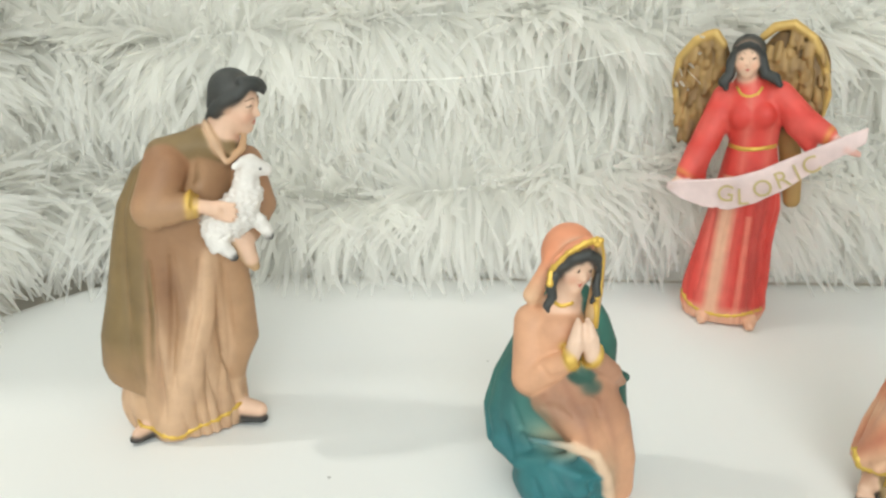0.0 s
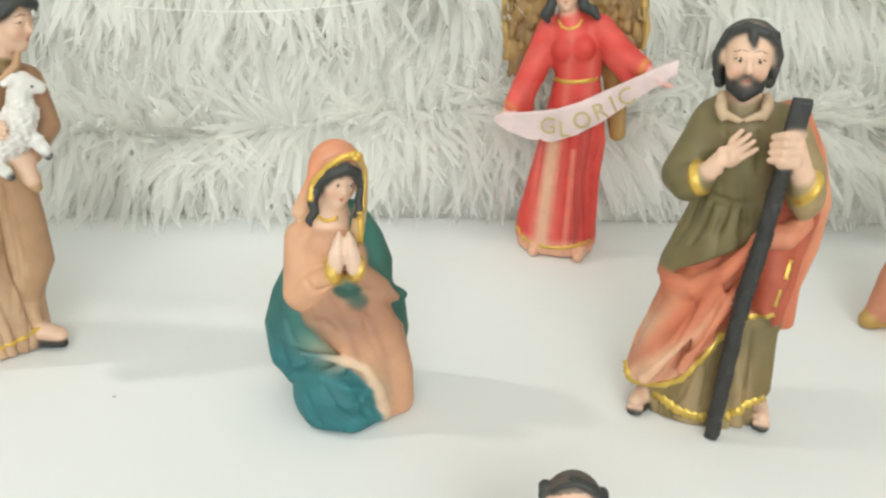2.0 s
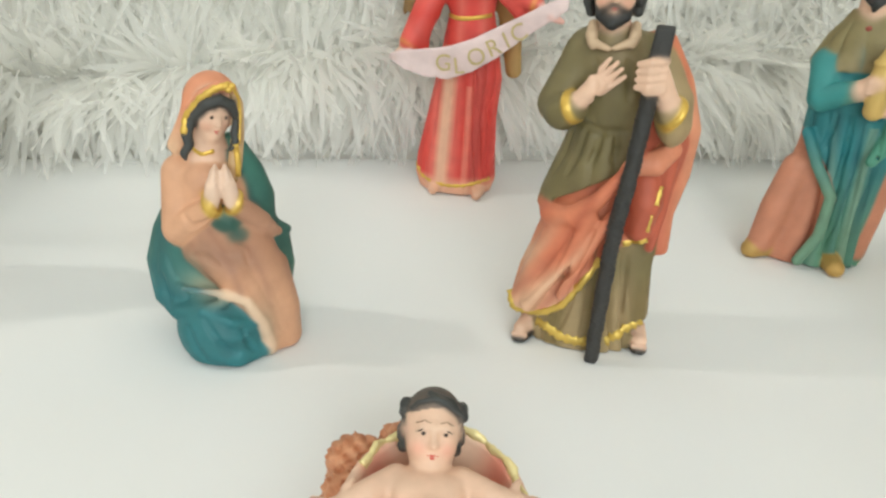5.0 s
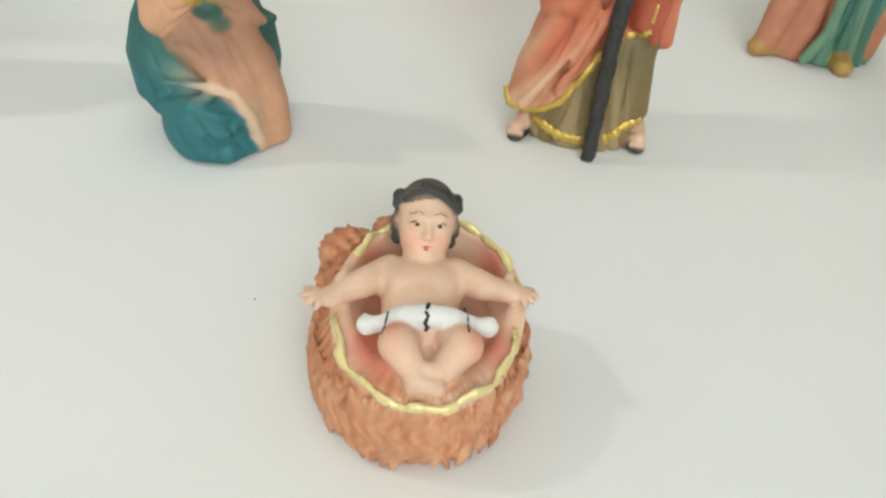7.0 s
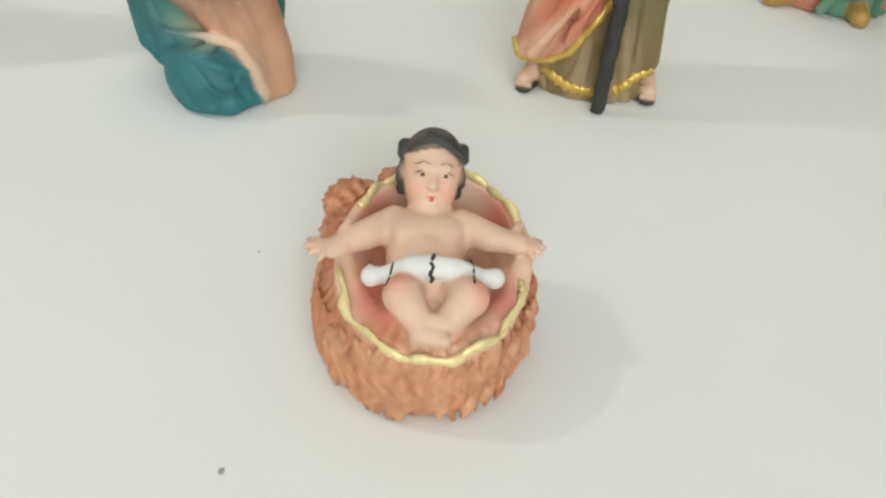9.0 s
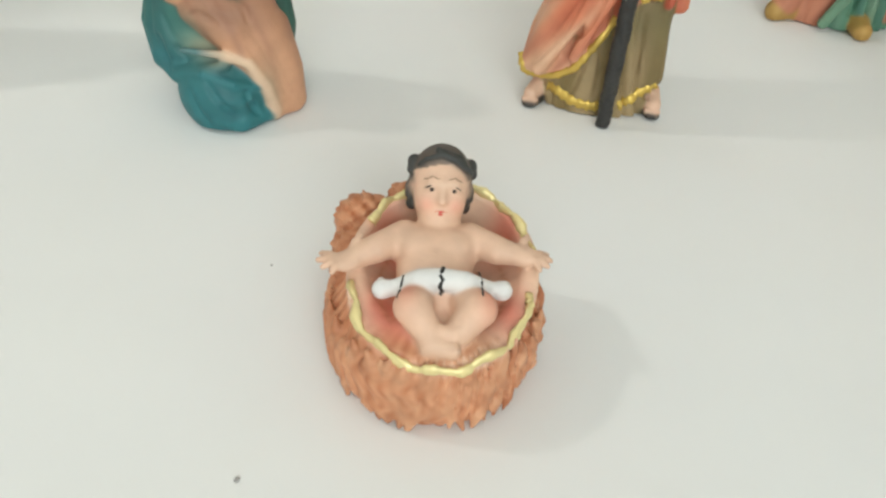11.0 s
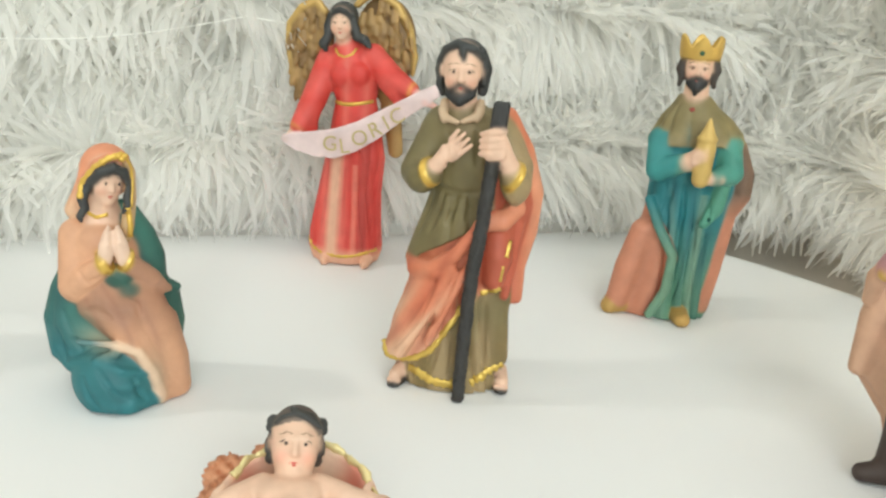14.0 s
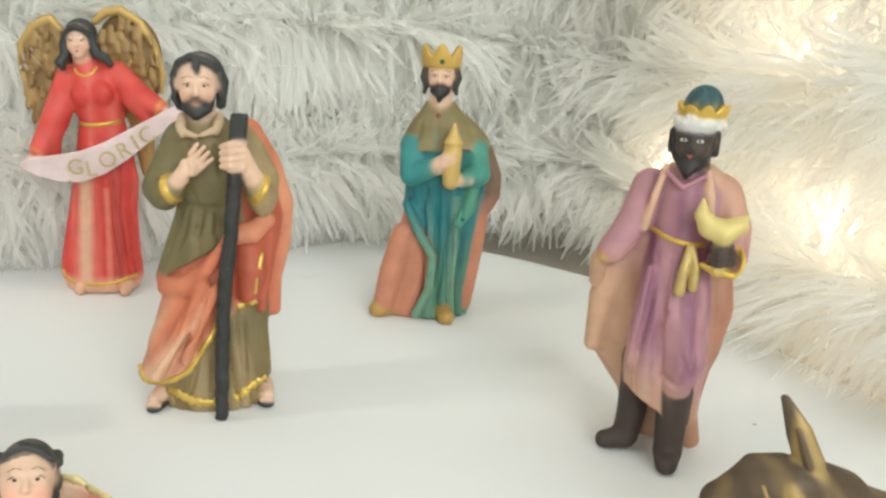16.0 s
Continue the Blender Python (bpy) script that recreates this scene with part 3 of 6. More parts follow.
# ---------------------------------------------------------------- kneeling woman
def kneeling_woman():
    c = Clay((-28, -28, -2), (24, 22, 88), 0.44)
    teal, peach, brown, green = paint(34, 114, 120), paint(218, 164, 128), paint(184, 134, 104), paint(40, 88, 76)
    pale = paint(228, 196, 166)

    def cloak(p):
        base = blend(p[:, 2], [(0, teal), (18, paint(36, 112, 116)), (30, paint(50, 112, 104)), (45, paint(52, 106, 96)), (60, paint(58, 122, 110))])
        base = between(base, paint(22, 84, 92), 0.7 * streak(p, -4, 0, 5, 0.10, 0.8))
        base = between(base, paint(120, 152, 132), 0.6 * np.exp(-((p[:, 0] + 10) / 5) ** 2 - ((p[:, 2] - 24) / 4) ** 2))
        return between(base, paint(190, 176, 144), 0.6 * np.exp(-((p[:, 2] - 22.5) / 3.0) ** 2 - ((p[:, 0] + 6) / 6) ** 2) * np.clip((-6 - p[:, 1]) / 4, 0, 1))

    def dress(p):
        x, z = p[:, 0], p[:, 2]
        d = between(between(peach, brown, (z - 16) / 18), paint(150, 106, 82), 0.6 * np.exp(-((z - 33) / 5) ** 2 - ((x + 3) / 8) ** 2))
        d = between(d, paint(116, 132, 112), 0.55 * np.exp(-((x - 8.5) / 3.0) ** 2 - ((z - 9) / 9) ** 2))
        d = between(d, paint(104, 122, 104), 0.6 * np.exp(-((x + 11) / 4) ** 2 - ((z - 28) / 5) ** 2))
        # brown streaks put into the colour for the dark of the folds
        run = 0.5 + 0.5 * np.sin(x * 0.85 + z * 0.30 + 0.8 * np.sin(z * 0.17))
        return between(d, paint(150, 100, 76), 0.4 * run ** 4 * np.clip((z - 10) / 14, 0, 1))
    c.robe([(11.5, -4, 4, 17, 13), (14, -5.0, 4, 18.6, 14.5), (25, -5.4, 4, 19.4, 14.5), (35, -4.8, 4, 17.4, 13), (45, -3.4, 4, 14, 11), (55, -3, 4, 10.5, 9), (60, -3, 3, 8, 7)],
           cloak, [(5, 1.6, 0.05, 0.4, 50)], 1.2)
    c.limb([(-20.5, -2, 15.5), (-16, -9, 13.6), (-9.5, -14.5, 15.5), (-3, -16.6, 19.5)], [2.0, 2.4, 2.2, 1.6], cloak, 2)
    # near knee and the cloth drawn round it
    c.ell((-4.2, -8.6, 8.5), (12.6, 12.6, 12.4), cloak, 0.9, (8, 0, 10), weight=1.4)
    c.limb([(-12, -4, 5), (-8, -13, 3.5), (0, -16.5, 2.5), (7, -13, 2)], [4.5, 4.8, 4.4, 3], teal, 2.5)
    c.limb([(-14.5, -9, 12), (-11, -16, 6), (-4, -20, 3)], [1.0, 1.4, 1.0], teal, 1.6)
    c.limb([(-12, -15, 13.5), (-5, -20, 10), (3, -19.6, 9.4)], [0.9, 1.3, 0.8], teal, 1.6)
    c.limb([(-9, -16.6, 17), (-1, -19.6, 14.6), (5, -16.6, 12)], [0.8, 1.0, 0.8], teal, 1.5)
    # dress over the far leg
    c.limb([(2, -6, 38), (8, -7.5, 25), (12.5, -7.5, 12), (14, -7, 2.2)], [7.6, 7.2, 6, 4.8], dress, 3.5)
    c.limb([(-8, -8, 33), (0, -11, 27), (7, -12, 15), (10.5, -10.5, 3)], [5, 6, 4.6, 3.6], dress, 2.5)
    c.limb([(13, -6, 26), (16, -5, 12), (17, -5, 2)], [2.6, 2.6, 2.2], dress, 2.5)
    for i in range(3):
        c.limb([(-5 + 3.6 * i, -13 + 0.5 * i, 34 + i), (2.5 + 3.2 * i, -16 + 1.3 * i, 23), (8.5 + 2.6 * i, -15 + 1.6 * i, 8)], [0.7, 1.1, 0.7], dress, 1.4)
    c.limb([(-15, -11.5, 22.4), (-9, -15, 22.8), (-3, -17, 22.6), (3.6, -17, 19.6), (7.6, -16, 12.4), (9.6, -14.4, 4), (9.4, -13.4, 0.8)], [0.7, 0.9, 1.1, 1.2, 1.2, 1.3, 1.4], lambda p: between(pale, teal, np.clip((-2 - p[:, 0]) / 9, 0, 0.9)), 1.8, weight=0.6)
    c.limb([(8, 6, 26), (11, 7, 12), (12, 5, 3)], [7, 6.5, 5], paint(42, 98, 92), 3)
    c.limb([(-8, 8, 12), (8, 8, 8)], [9, 9], teal, 3)
    # cloak that falls from the far shoulder, with the fold that juts out under the elbow
    far = lambda p: between(between(paint(56, 120, 106), green, (p[:, 0] - 5) / 9), paint(74, 122, 106), np.clip((30 - p[:, 2]) / 20, 0, 0.8))
    c.limb([(0.5, 3, 59), (5.5, 2.6, 51), (8.2, 2, 44.5), (8.4, 2, 38)], [4.4, 5, 4.8, 4.6], far, 2)
    c.limb([(3, 3, 38), (11, 2, 35.2), (16.4, 0.6, 34.2)], [4.4, 2.6, 1.1], far, 1.8)
    c.limb([(13.8, 2.5, 32), (14.6, 3, 22), (13.6, 3, 12), (15, 2.4, 7), (17.6, 1.6, 2.6)], [3.2, 3.8, 3.4, 3.0, 1.8], far, 2)
    # body
    c.ell((-6, -2, 46), (11.0, 8.6, 13), peach, 2.5)
    c.ell((-3, -6, 38), (10, 7, 8), dress, 3)
    c.ell((-5.5, -6.2, 53), (6.0, 4.6, 5.0), between(peach, brown, np.array([0.35]))[0], 3)
    c.limb([(-12.8, -1.5, 53.5), (-13.6, -6, 38.8), (-5.6, -13.6, 47.2)], [5.3, 5.2, 2.9], peach, 0.9)
    c.limb([(13.2, -4.6, 36), (8.5, -9, 41), (2.4, -13, 47.6)], [1.0, 3.0, 2.9], paint(184, 136, 108), 1.6)
    c.limb([(13.4, -4.6, 35.6), (8, -8.6, 37.6), (4, -10, 40)], [0.8, 1.8, 1.8], brown, 1.6)
    c.ell((-0.8, -11.2, 43), (4.4, 3, 3.8), green, 0.9)
    c.ell((2.0, -12, 38.8), (3.3, 2.1, 2.8), green, 0.8, (0, 25, 0))
    c.limb([(-3.6, -13, 45), (0, -13.6, 42.4), (3.4, -12.6, 38)], [0.6, 0.8, 0.6], green, 0.8)
    # praying hands
    palm = paint(236, 202, 178)
    for m, dx in ((-1, -3.0), (1, -0.6)):
        c.limb([(dx + 1.5 * m, -14.6, 49.6), (dx + 0.7 * m, -14.8, 54), (dx + 0.2 * m, -13.6, 57.4)], [2.2, 2.3, 1.5], palm, 0.7)
        for i in range(3):
            c.limb([(dx + (0.9 - 0.5 * i) * m, -16.2 + 1.4 * i, 54.4), (dx + (0.3 - 0.1 * i) * m, -14.8 + 1.1 * i, 58.2 + 0.4 * i)], [1.0, 0.7], palm, 0.3)
        c.limb([(dx + 1.2 * m, -16, 51.5), (dx + 0.2 * m, -16.9, 55)], [0.9, 0.6], palm, 0.4)
    c.ring((-5.0, -13.6, 48.2), (0.8, -0.2, 0.45), 2.9, 0.8, GOLD)
    c.ring((-4.0, -14.0, 48.9), (0.8, -0.2, 0.45), 2.7, 0.7, GOLD)
    c.ring((1.6, -13.4, 48.9), (-0.8, -0.3, 0.5), 2.8, 0.9, GOLD)
    # neck, head, hood
    c.limb([(-5.4, -1.5, 56), (-4.2, -3, 66)], [5.4, 4.0], SKIN, 2)
    head = c.head((-3.3, -3.8, 72.2), 0.86, 24, 13, 9, gap=4.7)
    veil = lambda p: between(paint(226, 148, 110), paint(226, 184, 148), (73 - p[:, 2]) / 12)
    c.ell((-3.4, 0.8, 73.0), (7.7, 8.2, 8.5), veil, 1.0)
    c.limb([(-8.8, -2.4, 73), (-10.8, -1.6, 67), (-13.2, -0.5, 61.4)], [2.0, 2.4, 2.6], veil, 1.4)
    c.limb([(-9.8, -6.2, 70.4), (-8.6, -6.8, 73.6), (-5.4, -7.4, 77.2), (-1.4, -7.6, 79.2), (2.4, -7, 79)], [0.9, 1.3, 1.5, 1.6, 1.2], veil, 1.2)
    c.limb([(2.4, -6.4, 78.6), (4.0, -5, 74), (3.4, -5.6, 66), (2.2, -7, 57.6), (2.2, -8, 54)], [1.2, 1.3, 1.8, 2.0, 1.1], paint(206, 170, 124), 0.9)
    c.limb([(-8.6, -6.4, 69.2), (-7.4, -7.4, 72.2), (-4.4, -8.6, 75), (-0.8, -9.0, 76.2), (2.0, -8.0, 74.6), (2.8, -7, 71.4)], [1.2, 1.5, 1.6, 1.6, 1.4, 1.0], HAIR, 0.5, weight=4)
    c.limb([(-8.8, -6.6, 70), (-10.0, -7.8, 66.6), (-9.4, -8.2, 63.8), (-11.0, -8.8, 61.6), (-10.6, -9.2, 60.2)], [1.5, 1.5, 1.3, 1.1, 0.6], HAIR, 0.4, weight=4)
    c.limb([(3.0, -7.0, 70), (2.4, -7.6, 66.6), (2.8, -8.2, 64.6), (1.2, -8.8, 62.4)], [0.8, 1.2, 1.2, 0.6], HAIR, 0.5, weight=3)
    c.line([(-10.6, 67), (-9.8, 71.4), (-6.0, 76.4), (-1.8, 79.3), (2.0, 80)], 1.0, GOLD, 0.45, 6, wobble=0.2)
    c.line([(2.6, 79.4), (4.0, 76), (4.2, 71), (3.6, 64)], 0.5, GOLD, 0.5, 5)
    c.line([(2.6, 64), (3.0, 59), (2.8, 54.6)], 0.9, GOLD, 0.5, 5)
    for dx, dz in ((-0.4, 0.4), (1.2, 0.2), (0.4, -0.6)):
        c.dot(c.skin(1.2 + dx, 79.4 + dz), (1.2, 0.9, 1.0), GOLD)
    c.line([(-9.0, 61.6), (-6.4, 60.4), (-3.2, 61.4)], 0.65, GOLD, 0.6, 5)
    for x0, z0, x1, z1 in ((-13, 12, -9, 3), (-8, 15, 0, 5), (-18, 30, -13, 18), (-20, 24, -18, 15), (2, 12, 5, 4)):
        c.groove([(x0, z0), ((x0 + x1) / 2, (z0 + z1) / 2 - 1.4), (x1, z1)])
    c.groove([(-11, 32.4), (-8, 33), (-4, 31)], 0.8)
    c.groove([(2, 36), (4, 34), (4.6, 31)], 0.7)
    c.groove([(-12, 45), (-10, 42), (-5, 44.6)], 0.7)
    c.marks(head, 0.86, 4.7, lip=paint(196, 62, 58))
    return c.finish("kneeling_woman_figurine", "painted resin kneeling woman in a teal cloak and peach veil praying", (0.0482, 0.2590), 4.9)


# ---------------------------------------------------------------- bearded man with a staff
def bearded_man():
    c = Clay((-32, -24, -2), (30, 22, 124), 0.46)
    olive, khaki, orange, rust = paint(116, 104, 64), paint(164, 140, 100), paint(212, 122, 86), paint(184, 86, 58)
    peach = paint(226, 176, 142)

    def edge(x):
        return np.interp(x, [-30, -22, -15, -8.8, -4.5, 2, 8, 13.5, 15], [9, 9, 11, 15, 22, 33, 37, 40, 42])

    def wrap(p):
        x, z = p[:, 0], p[:, 2]
        o = between(peach, orange, (z - 12) / 20)
        o = between(o, rust, np.clip((x + 1) / 9, 0, 1) * np.clip((z - 34) / 8, 0, 1))
        # slanting rust and pale streaks: shade and light of folds, in the colour
        run = 0.5 + 0.5 * np.sin(x * 0.55 - z * 0.30 + 0.9 * np.sin(z * 0.13))
        o = between(o, paint(178, 82, 56), 0.45 * run ** 4)
        return between(o, paint(238, 200, 166), 0.65 * (1 - run) ** 3 * np.exp(-((z - 24) / 14) ** 2))

    def under(p):
        return between(between(khaki, paint(126, 106, 62), np.clip(0.5 + 0.6 * np.sin(p[:, 0] * 0.5 + 0.6), 0, 1)), olive, np.clip((p[:, 2] - 18) / 14, 0, 0.7))
    rows = [(0, -3, 2, 18.5, 12), (8, -3.5, 2, 18.5, 12), (20, -4, 2, 18, 12), (35, -3.6, 2, 15.8, 11), (46, -3, 2, 13.5, 10), (54, -2, 2, 9, 8)]
    c.robe(rows, under, [(6, 2.2, 0.02, 0.9, 62), (11, 0.9, -0.04, 0.2, 50)])
    # orange wrap, one layer of cloth over the under-robe
    c.robe([(4, -5, 2, 20.5, 13.4), (12, -5.4, 2, 20.4, 13.8), (22, -5, 2, 19, 13.4), (36, -3.8, 2, 15.8, 12.4), (46, -3, 2, 14.6, 11.6), (58, -1, 2, 11, 9)], wrap,
           [(5, 2.2, 0.04, 0.5, 64), (9, 0.8, -0.05, 1.6, 52)], 0.6, 1.6, clip=lambda p: (edge(p[..., 0]) - p[..., 2]) * 0.6)
    c.limb([(-10, -7, 42), (-17, -7, 24), (-22, -5, 12.5)], [4.5, 4.6, 3.4], wrap, 3)
    c.limb([(-3, -12.5, 46), (-11, -13, 29), (-19, -10.6, 13.5)], [1.8, 2.2, 2.0], wrap, 2.5)
    c.limb([(4, -12, 50), (-2, -13.4, 38), (-9, -13.4, 20)], [1.5, 1.9, 1.5], wrap, 2.2)
    # belted tunic
    tunic = lambda p: between(between(olive, khaki, np.clip((p[:, 0] - 1) / 12, 0, 0.8) + 0.6 * np.exp(-((p[:, 0] + 3) / 5) ** 2 - ((p[:, 2] - 93) / 7) ** 2)), paint(88, 76, 42), 0.5 * streak(p, -3, 2, 6, 0.04, 0.4, 3))
    c.robe([(40, -4.6, 2, 16.4, 12.2), (48, -4, 2, 16, 12.2), (56, -3, 2, 14.4, 11.6), (63, -2, 2, 13, 11), (71, -1.4, 2, 11.4, 10.0), (80, -2.4, 2, 12.8, 10.6), (90, -3.6, 2, 13.0, 10), (95, -4, 1.5, 10, 8), (98, -4.2, 1, 6, 6)],
           tunic, [(6, 1.2, 0.02, 0.3, 78)], 0.8, slant=0.66, low=55, weight=2)
    # rolled edge of the wrap under the tunic
    c.limb([(-17, -2, 45), (-15.5, -7, 43.4), (-9, -11.5, 45.4), (-2, -13, 51.4), (4, -12.6, 59.6), (9, -10.6, 65)], [2.6, 3.0, 2.8, 2.4, 1.8, 1.2], wrap, 2.2, weight=1.4)
    c.limb([(6, -11.4, 62), (12, -10.4, 63.4), (16, -6, 66.6)], [2.4, 3.4, 2.8], paint(214, 134, 100), 2.4)
    # cape on the staff side
    cape = lambda p: between(between(orange, paint(226, 158, 122), np.clip((p[:, 0] - 17) / 5, 0, 0.7)), rust, np.clip((6 - p[:, 1]) / 10, 0, 1) * np.clip((72 - p[:, 2]) / 10, 0, 1))
    c.limb([(9, 3.4, 93), (14.4, 6, 82), (18.0, 7, 69), (17.8, 7, 56), (16, 5.4, 44), (17.6, 2.4, 33.4)], [4.6, 5.2, 5.6, 5.0, 4.0, 2.4], cape, 3)
    c.limb([(10, 1, 82), (13, 2, 66), (11, 1, 50)], [6, 7, 6], rust, 3)
    c.limb([(10, -4, 60), (11, -5.5, 50), (10.5, -6.6, 42)], [4.5, 5, 3.6], rust, 2.5)
    c.limb([(17, -2, 60), (16, -3, 47), (14.6, -4.4, 36)], [1.4, 1.6, 1.0], cape, 1.4)
    c.limb([(12, -1, 44), (12.5, -1, 30), (13.6, -0.4, 12)], [3, 3.4, 3.4], under, 3)
    # arms
    c.limb([(-11.2, 0, 90), (-17, -4, 75.6), (-15, -8.6, 74.6), (-12.2, -11, 76.8)], [5.6, 5.8, 5.2, 4.4], tunic, 2, weight=1.5)
    for d in (0.0, 0.9):
        c.ring((-12.4 + d, -11.2 - 0.2 * d, 76.9 + 0.4 * d), (0.85, -0.35, 0.42), 4.3 - 0.3 * d, 0.6, GOLD)
    hand(c, (-11.4, -12.4, 78.2), (-0.6, -14.2, 90.4), SKIN, 3.0, 1.7)
    c.limb([(-9, -13.4, 81.4), (-7.4, -14, 87)], [1.2, 0.8], SKIN, 0.6)
    c.limb([(7.0, 1, 91), (14.6, -3, 79.6), (15.0, -8.5, 75.4), (14.0, -11.4, 78.6)], [5.4, 5.2, 5.0, 4.2], lambda p: between(olive, khaki, np.clip((p[:, 0] - 8) / 6, 0, 0.9)), 2)
    c.ell((15.4, -9.6, 73.2), (3.6, 3.0, 4.4), khaki, 2.0)
    c.limb([(13.4, -12.4, 80.4), (11, -14, 85), (8.6, -15.4, 89)], [3.0, 3.2, 3.8], SKIN, 1.5)
    for i in range(4):
        c.limb([(10.6, -17.4, 93.2 - 2.2 * i), (7.0, -19.4, 92.8 - 2.15 * i), (4.2, -17.8, 91.8 - 2.0 * i)], [1.25, 1.2, 0.9], SKIN, 0.25)
    c.limb([(10.4, -18, 85.6), (6.6, -18.6, 85)], [1.3, 1.0], SKIN, 0.5)
    for d in (0.0, 0.9):
        c.ring((14.8 - 0.6 * d, -11.4 - 0.3 * d, 78.2 + 0.5 * d), (-0.75, -0.42, 0.5), 4.4 - 0.3 * d, 0.6, GOLD)
    # neck, head, hair, beard
    c.limb([(-4.4, 0, 93), (-4.8, -2, 102)], [5.4, 4.4], SKIN, 1.5)
    head = c.head((-4.9, -3.6, 108.8), 1.04, 5, 4, 0, gap=4.7)
    c.ell((-5, 0.3, 111.7), (7.3, 7.9, 6.3), HAIR, 0.5, weight=3)
    for pts, r in (([(-10.4, -3.6, 114.4), (-12.2, -3, 110.4), (-11.6, -3.0, 107), (-12.2, -2.6, 103.6), (-10.8, -2.4, 100.8)], [1.5, 1.3, 1.1, 1.2, 0.8]),
                   ([(-9.6, -1, 114), (-12.0, 0, 108), (-11.0, 0, 101)], [2, 2.2, 1.6]),
                   ([(0.6, -3.4, 114.6), (2.1, -2.8, 110.6), (1.5, -2.8, 107.6), (2.0, -2.4, 104.6)], [1.5, 1.2, 1.0, 1.0]),
                   ([(0, -1, 114), (2.0, 0, 109), (1.4, 0, 102)], [2, 2.0, 1.6]),
                   ([(-11.4, -4.4, 112.0), (-9.6, -6.4, 115.2), (-6.4, -7.4, 116.8), (-3.6, -7.8, 116.2)], [0.8, 1.2, 1.3, 1.1]),
                   ([(-4.8, -7.8, 116.0), (-4.4, -9.0, 114.2), (-4.0, -9.4, 112.4)], [1.2, 1.0, 0.4]),
                   ([(-4.4, -7.6, 116.2), (-1.2, -7.2, 115.4), (0.9, -5.2, 113.0)], [1.2, 1.2, 0.9])):
        c.limb(pts, r, HAIR, 0.45, weight=3.5)
    for i in range(7):
        a = -0.9 + 0.3 * i
        c.limb([(-5 + 4.5 * math.sin(a), -4.6, 117 - 1.0 * abs(a)), (-5 + 7.6 * math.sin(a), -5.2, 114.6 - 1.6 * abs(a))], [0.6, 0.5], HAIR, 0.5, weight=3)
    beard = paint(30, 31, 30)
    c.limb([(-9.6, -5.4, 104.4), (-8.2, -7.4, 101.2), (-4.6, -9.0, 99.8), (-1.0, -7.4, 101.4), (0.2, -5.4, 104.6)], [0.5, 1.2, 1.9, 1.2, 0.5], beard, 0.4, weight=5)
    c.ell((-4.5, -7.6, 101.0), (3.4, 2.4, 2.2), beard, 0.5, weight=4)
    c.limb([(-7.6, -8.4, 102.4), (-4.6, -9.8, 104.9), (-1.6, -8.4, 102.6)], [0.6, 0.6, 0.6], beard, 0.4, weight=4)
    # open collar
    lapel = paint(202, 172, 140)
    c.limb([(-9.8, -4.4, 98.4), (-9.6, -7.6, 96), (-8.8, -9.6, 93.2)], [1.3, 1.7, 0.8], lapel, 0.7, weight=2)
    c.limb([(-9.0, -8.8, 94.4), (-4.6, -10.6, 93.4)], [1.4, 0.8], lapel, 0.7, weight=2)
    c.limb([(1.6, -4.4, 99), (1.8, -7.6, 97), (1.4, -9.4, 94.4)], [1.3, 1.7, 0.8], lapel, 0.7, weight=2)
    c.limb([(1.2, -8.8, 95.4), (-2.8, -10.6, 93.8)], [1.4, 0.8], lapel, 0.7, weight=2)
    # feet
    for x, y in ((-20.6, -5.5), (16, -0.5)):
        c.limb([(x * 0.88, y + 4, 4.6), (x, y - 2, 3.4)], [3.2, 2.3], SKIN, 1.5)
        for i in range(4):
            c.ell((x - 1.8 + 1.2 * i, y - 4.2, 2.4), (0.8, 1.1, 0.9), SKIN, 0.4)
        c.limb([(x * 0.9, y + 3, 0.8), (x, y - 3.6, 0.9)], [3.0, 2.6], BLACK, 0.4, (1, 1, 0.45), 2)
    # staff
    wood = paint(42, 40, 37)
    c.limb([(8.9, -16, 97), (8.3, -16, 88), (7.2, -15.5, 76), (6.1, -15.7, 62), (4.6, -15.5, 50), (3.7, -15.2, 40), (3.0, -15, 22), (2.4, -14.2, 1)], [2.3, 2.2, 2.3, 2.2, 2.4, 2.2, 2.3, 2.1], wood, 0.6, weight=2, rough=0.25)

    def staff_end(p):
        z = p[..., 2]
        x, y = np.abs(p[..., 0] - 9.0 - 0.08 * (z - 97)), np.abs(p[..., 1] + 16)
        q = np.sqrt(np.maximum(x - 1.9, 0) ** 2 + np.maximum(y - 1.6, 0) ** 2 + np.maximum(np.abs(z - 97.4) - 3.6, 0) ** 2)
        return q - 0.6
    c.add(staff_end, (5, -20, 92), (13, -12, 103), wood, 0.4, False, 2)
    gilt = paint(222, 188, 92, 1.0)
    c.line([(-25.4, 15), (-23.4, 10.4), (-20, 10), (-14, 11.8), (-8.8, 15.2), (-4.5, 22.2), (1.0, 32)], 1.15, gilt, 0.45, 6, wobble=0.2)
    c.line([(6.6, 36.6), (10, 38.4), (13, 40.2)], 1.15, gilt, 0.45, 5, wobble=0.2)
    c.line([(12.8, 42.6), (13.4, 48)], 0.6, gilt, 0.5, 5, wobble=0.2)
    c.line([(14.0, 51), (14.6, 56)], 0.9, gilt, 0.5, 5, wobble=0.2)
    c.line([(-16, 6.4), (-13, 6.2), (-8.9, 4.2), (-4, 3.4), (0.2, 3.2)], 1.6, gilt, 0.4, 5, wobble=0.35)
